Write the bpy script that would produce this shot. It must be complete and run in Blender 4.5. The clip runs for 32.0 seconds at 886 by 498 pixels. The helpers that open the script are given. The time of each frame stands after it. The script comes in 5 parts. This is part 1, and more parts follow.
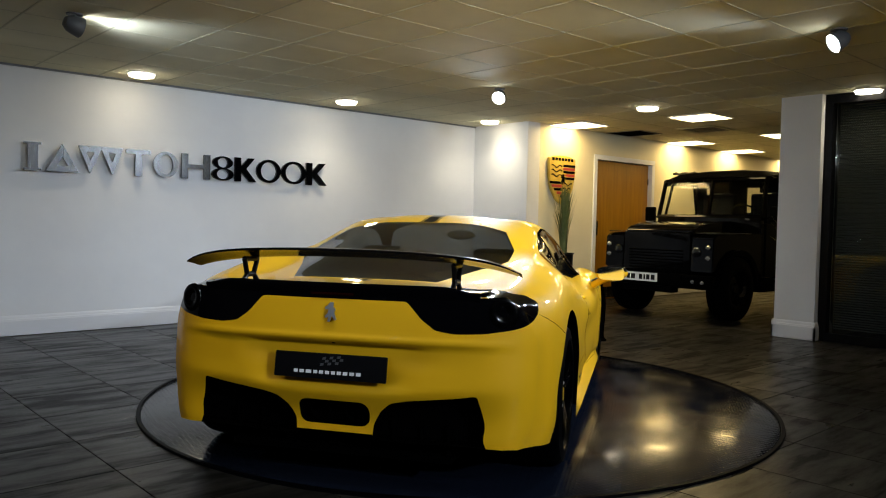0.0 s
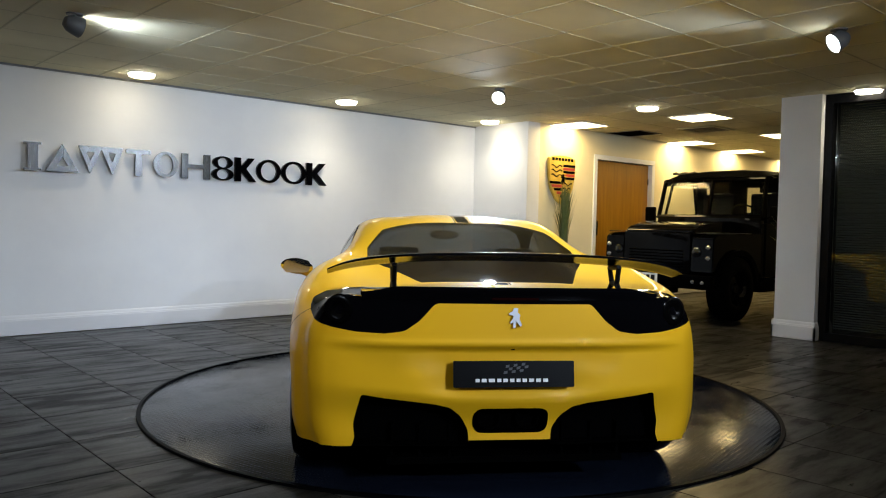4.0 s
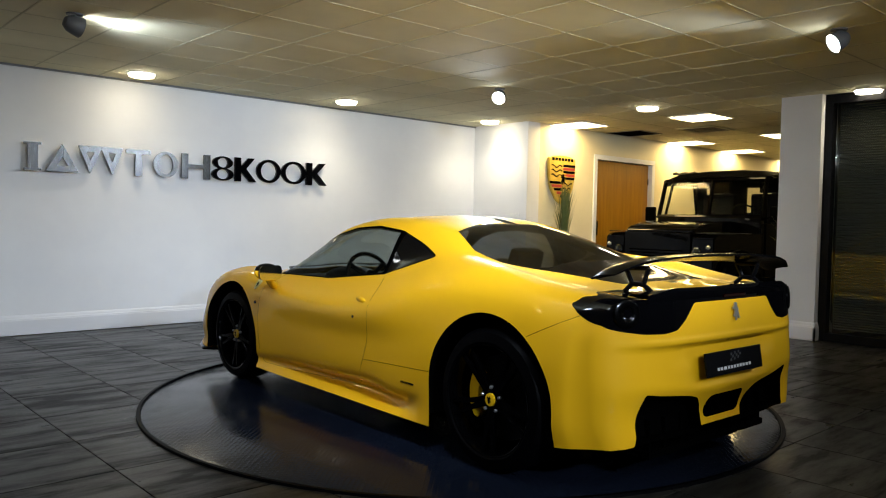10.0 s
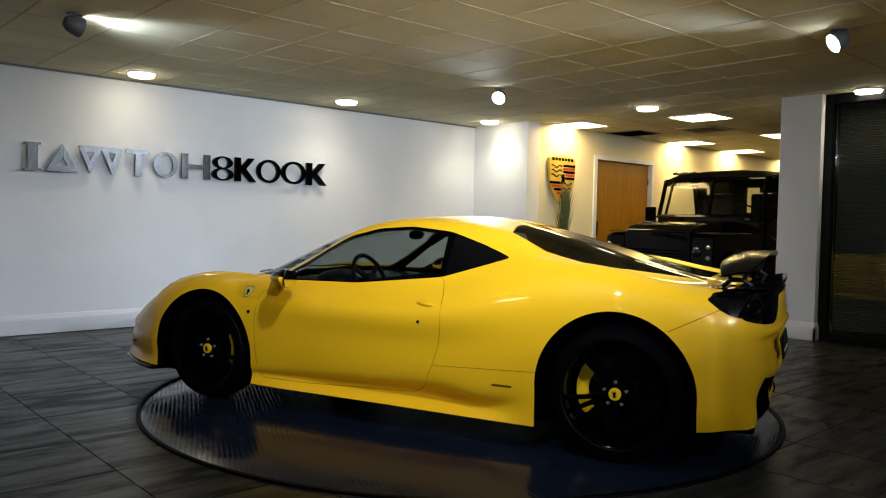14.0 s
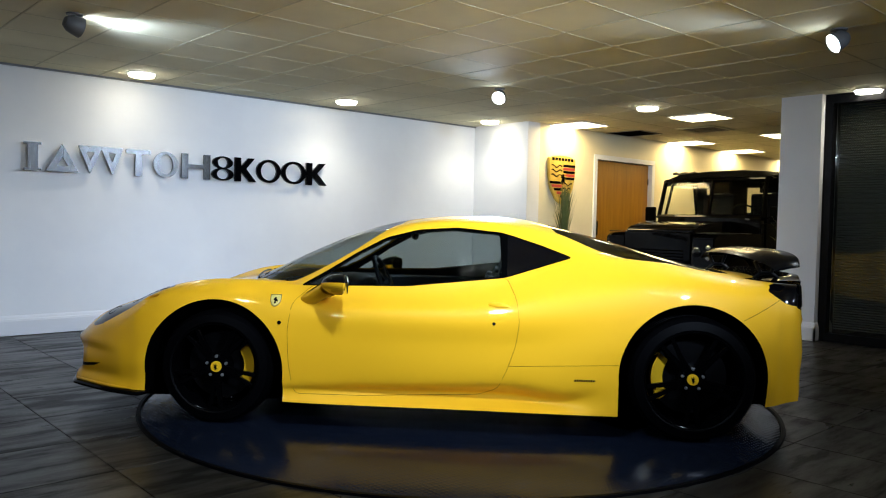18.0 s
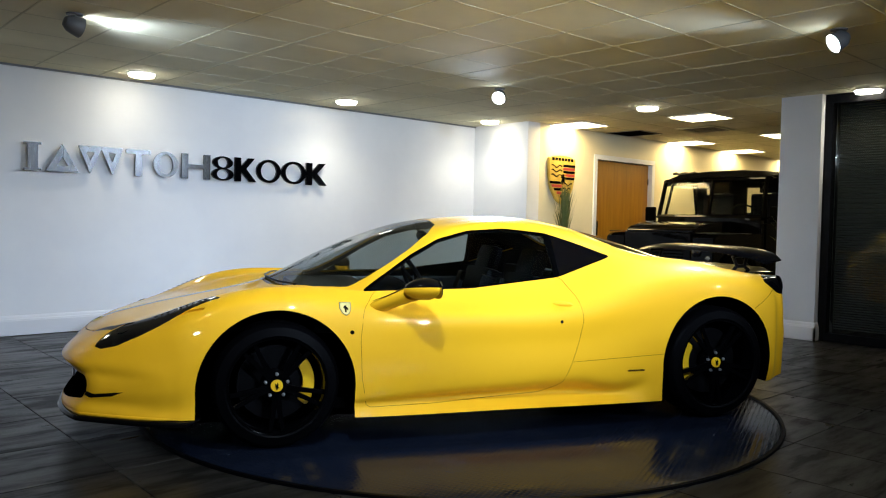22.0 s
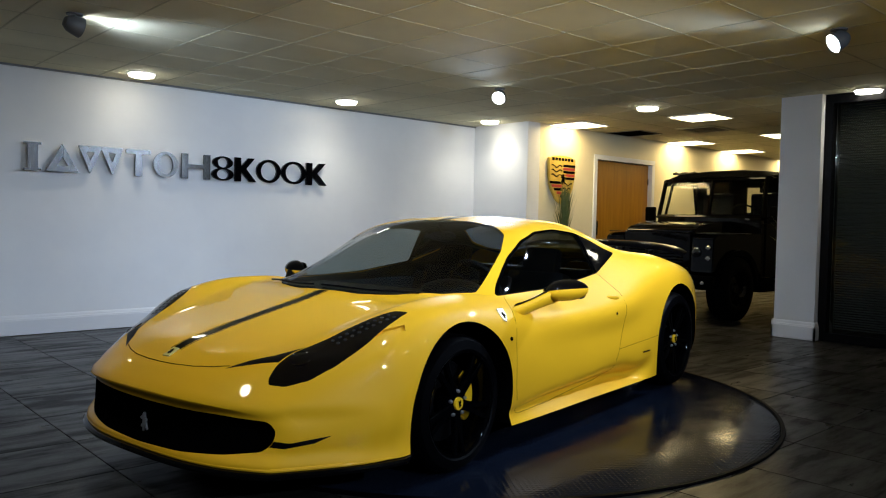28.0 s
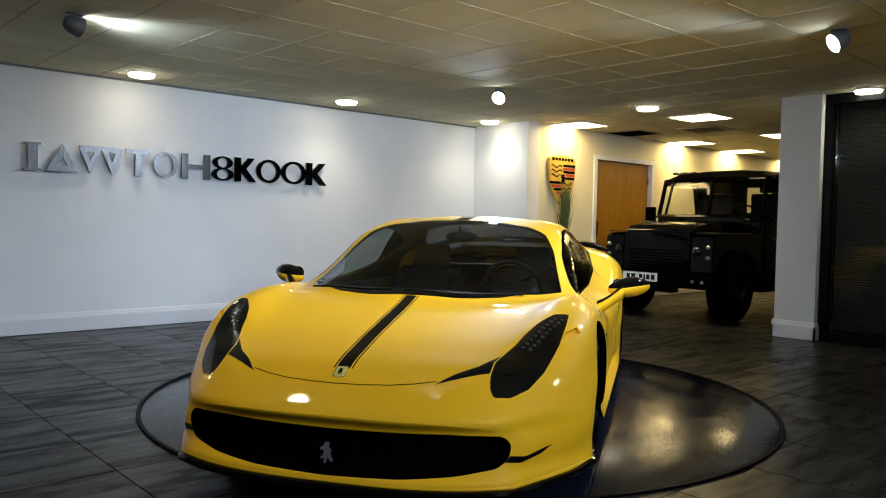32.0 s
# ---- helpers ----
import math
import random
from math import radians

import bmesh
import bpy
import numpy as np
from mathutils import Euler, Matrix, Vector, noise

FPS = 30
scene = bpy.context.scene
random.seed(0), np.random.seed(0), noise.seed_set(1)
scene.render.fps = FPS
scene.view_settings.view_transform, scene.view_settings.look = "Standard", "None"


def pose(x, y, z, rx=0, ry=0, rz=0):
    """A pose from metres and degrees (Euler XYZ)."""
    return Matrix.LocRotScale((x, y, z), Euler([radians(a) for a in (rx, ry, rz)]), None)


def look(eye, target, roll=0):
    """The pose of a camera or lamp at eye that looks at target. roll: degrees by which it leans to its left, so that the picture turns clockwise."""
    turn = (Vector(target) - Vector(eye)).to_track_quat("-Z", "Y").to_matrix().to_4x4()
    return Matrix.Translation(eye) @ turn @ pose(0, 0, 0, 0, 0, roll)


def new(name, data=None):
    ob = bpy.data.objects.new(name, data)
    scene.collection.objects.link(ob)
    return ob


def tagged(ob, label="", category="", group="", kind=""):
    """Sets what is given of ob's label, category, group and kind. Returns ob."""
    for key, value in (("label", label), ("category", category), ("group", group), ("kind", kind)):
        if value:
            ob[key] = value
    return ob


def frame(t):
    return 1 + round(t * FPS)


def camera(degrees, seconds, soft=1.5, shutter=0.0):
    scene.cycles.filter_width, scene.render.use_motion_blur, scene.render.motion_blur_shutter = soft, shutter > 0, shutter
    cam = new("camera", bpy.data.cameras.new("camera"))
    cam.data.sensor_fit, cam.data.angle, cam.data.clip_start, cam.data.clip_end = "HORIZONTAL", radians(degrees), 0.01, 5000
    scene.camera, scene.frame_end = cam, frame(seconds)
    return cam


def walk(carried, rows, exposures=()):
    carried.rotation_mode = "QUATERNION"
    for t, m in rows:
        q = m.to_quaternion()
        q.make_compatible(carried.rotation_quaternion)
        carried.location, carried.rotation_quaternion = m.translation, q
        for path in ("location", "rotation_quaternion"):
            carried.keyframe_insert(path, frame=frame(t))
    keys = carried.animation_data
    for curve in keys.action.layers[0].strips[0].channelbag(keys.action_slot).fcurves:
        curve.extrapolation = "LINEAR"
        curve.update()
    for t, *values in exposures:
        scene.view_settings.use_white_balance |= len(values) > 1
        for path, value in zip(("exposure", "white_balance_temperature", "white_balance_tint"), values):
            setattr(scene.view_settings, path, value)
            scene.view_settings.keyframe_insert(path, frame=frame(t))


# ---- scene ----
# Camera: stands still on a tripod beside the turntable.
cam = camera(59.83, 32.0, soft=1.1)
EYE = pose(-3.6114, -3.7881, 1.1729, 90, 0, -42.275) @ pose(0, 0, 0, -2.089, 0, 0) @ pose(0, 0, 0, 0, 0, 1.178)
walk(cam, [(0.0, EYE), (32.0, EYE)], exposures=[(0.0, -0.03, 6850, 7), (1.0, 0.19, 6750, 7), (2.0, 0.35, 6700, 7), (3.0, 0.37, 6650, 7), (6.0, 0.22, 6650, 7), (7.0, 0.22, 6650, 7), (9.0, 0.40, 6800, 7), (10.0, 0.43, 6850, 7), (11.0, 0.33, 6900, 7),
     (13.0, 0.15, 6900, 7), (14.0, 0.17, 6700, 7), (17.0, 0.47, 6100, 7), (20.0, 0.59, 6150, 7), (23.0, 0.45, 6150, 7), (25.0, 0.19, 6100, 7), (28.0, 0.02, 6100, 7), (30.0, 0.10, 6200, 7), (32.0, 0.15, 6400, 7)])

# ------------------------------------------------------------ light
CEIL = 2.567
WALL_Y = 4.356
world = bpy.data.worlds.new("night")
scene.world = world
world.use_nodes = True
world.node_tree.nodes["Background"].inputs[0].default_value = (0.02, 0.025, 0.035, 1)
world.node_tree.nodes["Background"].inputs[1].default_value = 0.3


def lamp(name, kind, m, power, colour, size=0.2, spot=None, blend=0.5):
    data = bpy.data.lights.new(name, kind)
    data.energy, data.color = power, colour
    if kind == "AREA":
        data.shape, data.size = "DISK", size
    elif kind == "SPOT":
        data.shadow_soft_size, data.spot_size, data.spot_blend = size, radians(spot), blend
    ob = new(name, data)
    ob.matrix_world = m
    return ob


WARM, COOL, AMBER = (1.0, 0.90, 0.71), (0.67, 0.79, 1.0), (1.0, 0.70, 0.28)
# the last three downlights are out of view, added as fill
DOWNLIGHTS = [(-0.69, 3.90, 1.1), (1.68, 3.78, 4.5), (4.05, 3.73, 5), (4.32, 1.39, 8), (4.70, -0.90, 3.5),
              (-3.2, 3.9, 1.5), (-3.2, -0.6, 4), (0.6, -5.2, 8)]
# spots after the third are unseen, added to brighten car, tail and wall
SPOTS = [((-1.885, 1.99), (2.6, 2.7, 1.5), 55, 116), ((2.26, 1.84), (-0.5, 0.3, 0.55), 240, 90), ((2.06, -1.61), (-0.6, 0.5, 0.55), 340, 88),
         ((-1.83, -1.75), (0.3, 0.9, 0.7), 160, 118), ((2.06, -4.8), (-0.1, 0.3, 0.6), 140, 70), ((-1.83, -6.4), (-1.6, -1.5, 0.55), 560, 40), ((-1.83, -4.8), (3.1, 4.3, 1.45), 900, 54),
         ((-5.2, -2.4), (-0.9, -0.4, 0.8), 60, 56)]
PANELS = [(5.12, 3.02), (5.45, 1.34), (8.12, 3.02), (9.95, 3.02), (7.95, 1.34), (12.3, 3.02), (10.2, 1.34)]
for x, y, power in DOWNLIGHTS:
    lamp("downlight_lamp", "AREA", pose(x, y, CEIL - 0.06), power, WARM, 0.26).data.spread = radians(125)
for (x, y), (tx, ty, tz), power, cone in SPOTS:
    lamp("spot_lamp", "SPOT", look((x, y, CEIL - 0.08), (tx, ty, tz)) @ pose(0, 0, -0.075), power, COOL, 0.06, cone, 0.8)
for x, y in PANELS:
    ob = lamp("panel_lamp", "AREA", pose(x, y, CEIL - 0.03), 15, AMBER, 0.5)
    ob.data.shape = "SQUARE"


# ------------------------------------------------------------ materials
def material(name, colour, rough=0.5, metal=0.0, coat=0.0, spec=0.5):
    m = bpy.data.materials.new(name)
    m.use_nodes = True
    b = m.node_tree.nodes["Principled BSDF"]
    b.inputs["Base Color"].default_value = (*colour, 1)
    b.inputs["Roughness"].default_value, b.inputs["Metallic"].default_value = rough, metal
    b.inputs["Coat Weight"].default_value, b.inputs["Specular IOR Level"].default_value = coat, spec
    b.inputs["Coat Roughness"].default_value = 0.02
    return m


def link(m, a, out, b, into):
    m.node_tree.links.new(a.outputs[out], b.inputs[into])


def node(m, kind, **values):
    n = m.node_tree.nodes.new(kind)
    for key, value in values.items():
        n.inputs[key.replace("_", " ")].default_value = value
    return n


def varied(m, low, high, scale=3.0, detail=6.0, stretch=(1, 1, 1), bump=0.0, bump_scale=80.0, rough=None):
    """Colour that wanders between two tones, with a fine relief."""
    t = m.node_tree
    b = t.nodes["Principled BSDF"]
    co = t.nodes.new("ShaderNodeTexCoord")
    mp = t.nodes.new("ShaderNodeMapping")
    mp.inputs["Scale"].default_value = stretch
    link(m, co, "Object", mp, "Vector")
    n = node(m, "ShaderNodeTexNoise", Scale=scale, Detail=detail, Roughness=0.6)
    link(m, mp, "Vector", n, "Vector")
    r = t.nodes.new("ShaderNodeValToRGB")
    r.color_ramp.elements[0].position, r.color_ramp.elements[1].position = 0.3, 0.7
    r.color_ramp.elements[0].color, r.color_ramp.elements[1].color = (*low, 1), (*high, 1)
    link(m, n, "Fac", r, "Fac")
    link(m, r, "Color", b, "Base Color")
    if rough:
        q = t.nodes.new("ShaderNodeMapRange")
        q.inputs["To Min"].default_value, q.inputs["To Max"].default_value = rough
        link(m, n, "Fac", q, "Value")
        link(m, q, "Result", b, "Roughness")
    if bump:
        f = node(m, "ShaderNodeTexNoise", Scale=bump_scale, Detail=4.0)
        link(m, mp, "Vector", f, "Vector")
        u = node(m, "ShaderNodeBump", Strength=bump, Distance=0.002)
        link(m, f, "Fac", u, "Height")
        link(m, u, "Normal", b, "Normal")
    return m


def glow(name, colour, strength):
    m = bpy.data.materials.new(name)
    m.use_nodes = True
    b = m.node_tree.nodes["Principled BSDF"]
    b.inputs["Base Color"].default_value = (*colour, 1)
    b.inputs["Emission Color"].default_value, b.inputs["Emission Strength"].default_value = (*colour, 1), strength
    return m


def glass(name, tint, gloss=0.02, low=0.03, high=0.92):
    """Thin tinted pane: see-through with a mirror-like surface."""
    m = bpy.data.materials.new(name)
    m.use_nodes = True
    t = m.node_tree
    out = t.nodes["Material Output"]
    t.nodes.remove(t.nodes["Principled BSDF"])
    a = t.nodes.new("ShaderNodeBsdfTransparent")
    a.inputs["Color"].default_value = (*tint, 1)
    s = t.nodes.new("ShaderNodeBsdfGlossy")
    s.inputs["Roughness"].default_value = gloss
    f = t.nodes.new("ShaderNodeLayerWeight")
    f.inputs["Blend"].default_value = 0.5
    p = t.nodes.new("ShaderNodeMath")
    p.operation = "POWER"
    p.inputs[1].default_value = 4.5
    q = t.nodes.new("ShaderNodeMath")
    q.operation = "MULTIPLY_ADD"
    q.inputs[1].default_value, q.inputs[2].default_value = high, low
    link(m, f, "Facing", p, 0)
    t.links.new(p.outputs[0], q.inputs[0])
    mix = t.nodes.new("ShaderNodeMixShader")
    t.links.new(q.outputs[0], mix.inputs[0])
    t.links.new(a.outputs[0], mix.inputs[1])
    t.links.new(s.outputs[0], mix.inputs[2])
    t.links.new(mix.outputs[0], out.inputs["Surface"])
    return m


M = {}
M["white_wall"] = varied(material("white_wall", (0.8, 0.8, 0.8), 0.6), (0.74, 0.74, 0.75), (0.8, 0.8, 0.8), 1.5, bump=0.15)
M["cream_wall"] = varied(material("cream_wall", (0.75, 0.7, 0.58), 0.6), (0.72, 0.64, 0.43), (0.78, 0.70, 0.49), 1.5, bump=0.15)
M["ceiling"] = varied(material("ceiling_board", (0.36, 0.34, 0.28), 0.9), (0.60, 0.56, 0.38), (0.72, 0.675, 0.48), 1.2, bump=0.4, bump_scale=150)
M["grid"] = material("ceiling_grid", (0.52, 0.485, 0.34), 0.8, spec=0.1)
# near-black: the gloom behind the camera is put into this colour
M["shade_wall"] = varied(material("dark_wall", (0.03, 0.03, 0.03), 0.5), (0.02, 0.02, 0.022), (0.04, 0.04, 0.042), 1.5)
M["bolt"] = material("bright_bolt", (0.45, 0.45, 0.46), 0.3, 0.8)
M["skirting"] = material("skirting_paint", (0.78, 0.78, 0.8), 0.35)
M["tile"] = varied(material("floor_tile", (0.05, 0.05, 0.05), 0.3, spec=0.12), (0.0068, 0.0064, 0.0056), (0.0235, 0.0215, 0.0175), 1.9, 12, (0.9, 4.2, 1), 0.25, 60, (0.42, 0.2))
for k, e in enumerate(next(n for n in M["tile"].node_tree.nodes if n.type == "VALTORGB").color_ramp.elements):
    e.position = (0.36, 0.66)[k]
def tile_shift(m):
    """Each tile shows another stretch of the grain, a little lighter or darker."""
    t = m.node_tree
    info = t.nodes.new("ShaderNodeObjectInfo")
    mp = next(n for n in t.nodes if n.type == "MAPPING")
    mul = t.nodes.new("ShaderNodeVectorMath")
    mul.operation = "MULTIPLY"
    comb = t.nodes.new("ShaderNodeCombineXYZ")
    for k in range(3):
        link(m, info, "Random", comb, k)
    link(m, comb, "Vector", mul, 0)
    mul.inputs[1].default_value = (17, 31, 5)
    link(m, mul, "Vector", mp, "Location")
    b = t.nodes["Principled BSDF"]
    ramp = next(n for n in t.nodes if n.type == "VALTORGB")
    hsv = t.nodes.new("ShaderNodeHueSaturation")
    rng = t.nodes.new("ShaderNodeMapRange")
    rng.inputs["To Min"].default_value, rng.inputs["To Max"].default_value = 0.8, 1.2
    link(m, info, "Random", rng, "Value")
    link(m, rng, "Result", hsv, "Value")
    link(m, ramp, "Color", hsv, "Color")
    link(m, hsv, "Color", b, "Base Color")
    gloss = t.nodes.new("ShaderNodeMapRange")
    gloss.inputs["From Min"].default_value, gloss.inputs["From Max"].default_value = 0.4, 0.62
    gloss.inputs["To Min"].default_value, gloss.inputs["To Max"].default_value = 0.03, 0.20
    link(m, next(n for n in t.nodes if n.type == "TEX_NOISE"), "Fac", gloss, "Value")
    link(m, gloss, "Result", b, "Specular IOR Level")


tile_shift(M["tile"])
M["grout"] = material("grout", (0.045, 0.045, 0.045), 0.9)
M["wood"] = varied(material("door_wood", (0.3, 0.14, 0.03), 0.35), (0.29, 0.125, 0.005), (0.41, 0.185, 0.010), 3, 8, (6, 6, 0.5), 0.1, 40)
M["black"] = material("black_gloss", (0.0015, 0.0015, 0.002), 0.05, 0, 0.0, 0.22)
M["ebony"] = material("black_car_paint", (0.001, 0.001, 0.001), 0.06, 0, 0.0, 0.12)
M["carbon"] = varied(material("black_carbon", (0.0015, 0.0015, 0.002), 0.20, 0, 0.0, 0.03), (0.001, 0.001, 0.0012), (0.003, 0.003, 0.0035), 60, rough=(0.10, 0.22))
M["satin"] = material("black_satin", (0.003, 0.003, 0.0035), 0.35, 0, 0, 0.10)
M["rubber"] = material("tyre_rubber", (0.0010, 0.0010, 0.0013), 0.45, 0, 0, 0.03)
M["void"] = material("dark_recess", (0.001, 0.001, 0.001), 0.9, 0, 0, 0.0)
M["yellow_cap"] = material("yellow_enamel", (0.80, 0.47, 0.01), 0.3, 0, 0.5)
M["cream_badge"] = material("pale_yellow_enamel", (0.58, 0.48, 0.13), 0.3)
M["lens"] = material("smoked_lens", (0.002, 0.002, 0.0025), 0.03, 0, 0.0, 0.4)
M["smoked"] = material("smoked_lamp", (0.001, 0.001, 0.001), 0.15, 0, 0.0, 0.2)
M["red"] = material("red_lens", (0.012, 0.001, 0.001), 0.1, 0, 0.5)
M["rim"] = material("black_rim", (0.0008, 0.0008, 0.001), 0.08, 0, 0.0, 0.10)
M["dark_metal"] = material("dark_metal", (0.008, 0.008, 0.008), 0.5, 0.3)
M["leather"] = varied(material("black_leather", (0.004, 0.004, 0.005), 0.5, spec=0.1), (0.002, 0.002, 0.0025), (0.005, 0.005, 0.006), 20, bump=0.06, bump_scale=60)
M["lining"] = material("door_lining", (0.02, 0.022, 0.026), 0.25)
M["white_mark"] = material("white_mark", (0.75, 0.75, 0.75), 0.4)
M["grey_mark"] = material("grey_mark", (0.05, 0.05, 0.055), 0.5)
M["yellow"] = material("yellow_paint", (0.80, 0.425, 0.009), 0.5, 0, 0.68, 0.16)
M["steel"] = varied(material("brushed_steel", (0.11, 0.11, 0.115), 0.26, 1.0), (0.075, 0.075, 0.08), (0.155, 0.155, 0.15), 4, 6, (14, 14, 1), 0.1, 30, (0.16, 0.34))
M["chrome"] = material("chrome", (0.8, 0.8, 0.8), 0.08, 1.0)
M["glass"] = glass("car_glass", (0.52, 0.57, 0.56), 0.02, 0.015, 0.8)
M["rear_glass"] = glass("rear_car_glass", (0.25, 0.27, 0.29))
M["clear"] = glass("clear_glass", (0.84, 0.86, 0.84), 0.03, 0.02, 0.6)
M["lit_warm"] = glow("lit_warm", (1.0, 0.9, 0.7), 22)
M["lit_cool"] = glow("lit_cool", (0.9, 0.95, 1.0), 25)
M["lit_panel"] = glow("lit_panel", (1.0, 0.85, 0.5), 7)


# ------------------------------------------------------------ mesh helpers
def finish(name, bm, mat, smooth=False):
    me = bpy.data.meshes.new(name)
    bmesh.ops.recalc_face_normals(bm, faces=bm.faces)
    for f in bm.faces:
        f.smooth = smooth
    bm.to_mesh(me)
    bm.free()
    me.materials.append(mat)
    if smooth:
        me.set_sharp_from_angle(angle=radians(35))
    return me


def part(name, bm, mat, parent=None, label="", smooth=False):
    ob = new(name, finish(name, bm, mat, smooth))
    if parent:
        ob.parent = parent
    if label:
        ob["label"] = label
    return ob


def empty(name, m=None):
    ob = new(name)
    ob.empty_display_size = 0.1
    if m:
        ob.matrix_world = m
    return ob


def box(bm, x0, x1, y0, y1, z0, z1, bevel=0.0, m=None):
    r = bmesh.ops.create_cube(bm, size=1)
    vs = r["verts"]
    bmesh.ops.scale(bm, vec=(x1 - x0, y1 - y0, z1 - z0), verts=vs)
    bmesh.ops.translate(bm, vec=((x0 + x1) / 2, (y0 + y1) / 2, (z0 + z1) / 2), verts=vs)
    if bevel:
        es = list({e for v in vs for e in v.link_edges})
        r = bmesh.ops.bevel(bm, geom=es, offset=bevel, segments=2, affect="EDGES", profile=0.7)
        vs = list({v for f in r["faces"] for v in f.verts} | {v for v in vs if v.is_valid})
    if m:
        bmesh.ops.transform(bm, matrix=m, verts=vs)
    return vs


def boxed(*a, **k):
    bm = bmesh.new()
    box(bm, *a, **k)
    return bm


def cyl(bm, r0, r1, depth, m, seg=32, caps=True):
    """A cone or cylinder along its own z, centred on m."""
    r = bmesh.ops.create_cone(bm, cap_ends=caps, segments=seg, radius1=r0, radius2=r1, depth=depth, matrix=m)
    return r["verts"]


def lathe(bm, profile, m, seg=48):
    """Spin (radius, height) pairs round z."""
    rings = []
    for r, h in profile:
        rings.append([bm.verts.new(m @ Vector((r * math.cos(a), r * math.sin(a), h))) for a in (2 * math.pi * i / seg for i in range(seg))])
    for a, b in zip(rings, rings[1:]):
        for i in range(seg):
            j = (i + 1) % seg
            bm.faces.new((a[i], a[j], b[j], b[i]))
    return rings


def prism(bm, poly, depth, m):
    """A plate: a polygon in the xy plane, raised by depth along z, placed by m."""
    a = [bm.verts.new(m @ Vector((x, y, 0))) for x, y in poly]
    b = [bm.verts.new(m @ Vector((x, y, depth))) for x, y in poly]
    bm.faces.new(a[::-1])
    bm.faces.new(b)
    n = len(poly)
    for i in range(n):
        bm.faces.new((a[i], a[(i + 1) % n], b[(i + 1) % n], b[i]))


def tube(bm, path, radius, seg=8):
    rings = []
    pts = [Vector(p) for p in path]
    for i, p in enumerate(pts):
        d = (pts[min(i + 1, len(pts) - 1)] - pts[max(i - 1, 0)]).normalized()
        s = d.cross(Vector((0, 0, 1)))
        s = s.normalized() if s.length > 0.01 else Vector((1, 0, 0))
        u = s.cross(d)
        r = radius[i] if isinstance(radius, (list, tuple)) else radius
        rings.append([bm.verts.new(p + r * (math.cos(a) * s + math.sin(a) * u)) for a in (2 * math.pi * k / seg for k in range(seg))])
    for a, b in zip(rings, rings[1:]):
        for k in range(seg):
            bm.faces.new((a[k], a[(k + 1) % seg], b[(k + 1) % seg], b[k]))
    bm.faces.new(rings[0])
    bm.faces.new(rings[-1])


# ------------------------------------------------------------ the room
X_CORNER, Y_CREAM = 4.38, 3.31


def structure(name, bm, mat, label, category="", smooth=False):
    return tagged(part(name, bm, mat, None, "", smooth), label, category or name.split("_")[0], kind="structure")


def build_room():
    structure("ground", boxed(-8, 16, -8, 6, -0.3, -0.012), M["grout"], "dark screed and grout bed below the floor tiles", "floor")
    structure("wall_sign", boxed(-8, X_CORNER + 0.25, WALL_Y, WALL_Y + 0.25, -0.02, CEIL + 0.15), M["white_wall"], "plain white painted showroom wall with raised lettering", "wall")
    structure("wall_return", boxed(X_CORNER, X_CORNER + 0.25, Y_CREAM, WALL_Y - 0.002, -0.02, CEIL + 0.15), M["white_wall"], "short white painted return wall beside the cream wall", "wall")
    bm = bmesh.new()
    y0, y1 = Y_CREAM + 0.003, Y_CREAM + 0.25
    box(bm, X_CORNER + 0.252, 5.93, y0, y1, -0.02, CEIL + 0.15)
    box(bm, 7.45, 15, y0, y1, -0.02, CEIL + 0.15)
    box(bm, 5.93, 7.45, y0, y1, 2.17, CEIL + 0.15)
    structure("wall_cream", bm, M["cream_wall"], "warm cream painted wall with a wide doorway", "wall")
    structure("wall_end", boxed(15, 15.25, -8, 6, -0.02, CEIL + 0.15), M["cream_wall"], "plain cream end wall of the rear showroom", "wall")
    # two unseen walls, coloured dark so that reflections and bounce stay low
    structure("wall_west", boxed(-8.25, -8, -8, 6, -0.02, CEIL + 0.15), M["shade_wall"], "unseen wall behind the camera, darkened to keep reflections black", "wall")
    structure("wall_south", boxed(-8, 15, -8.25, -8, -0.02, CEIL + 0.15), M["shade_wall"], "unseen wall behind the camera, darkened to keep reflections black", "wall")


build_room()


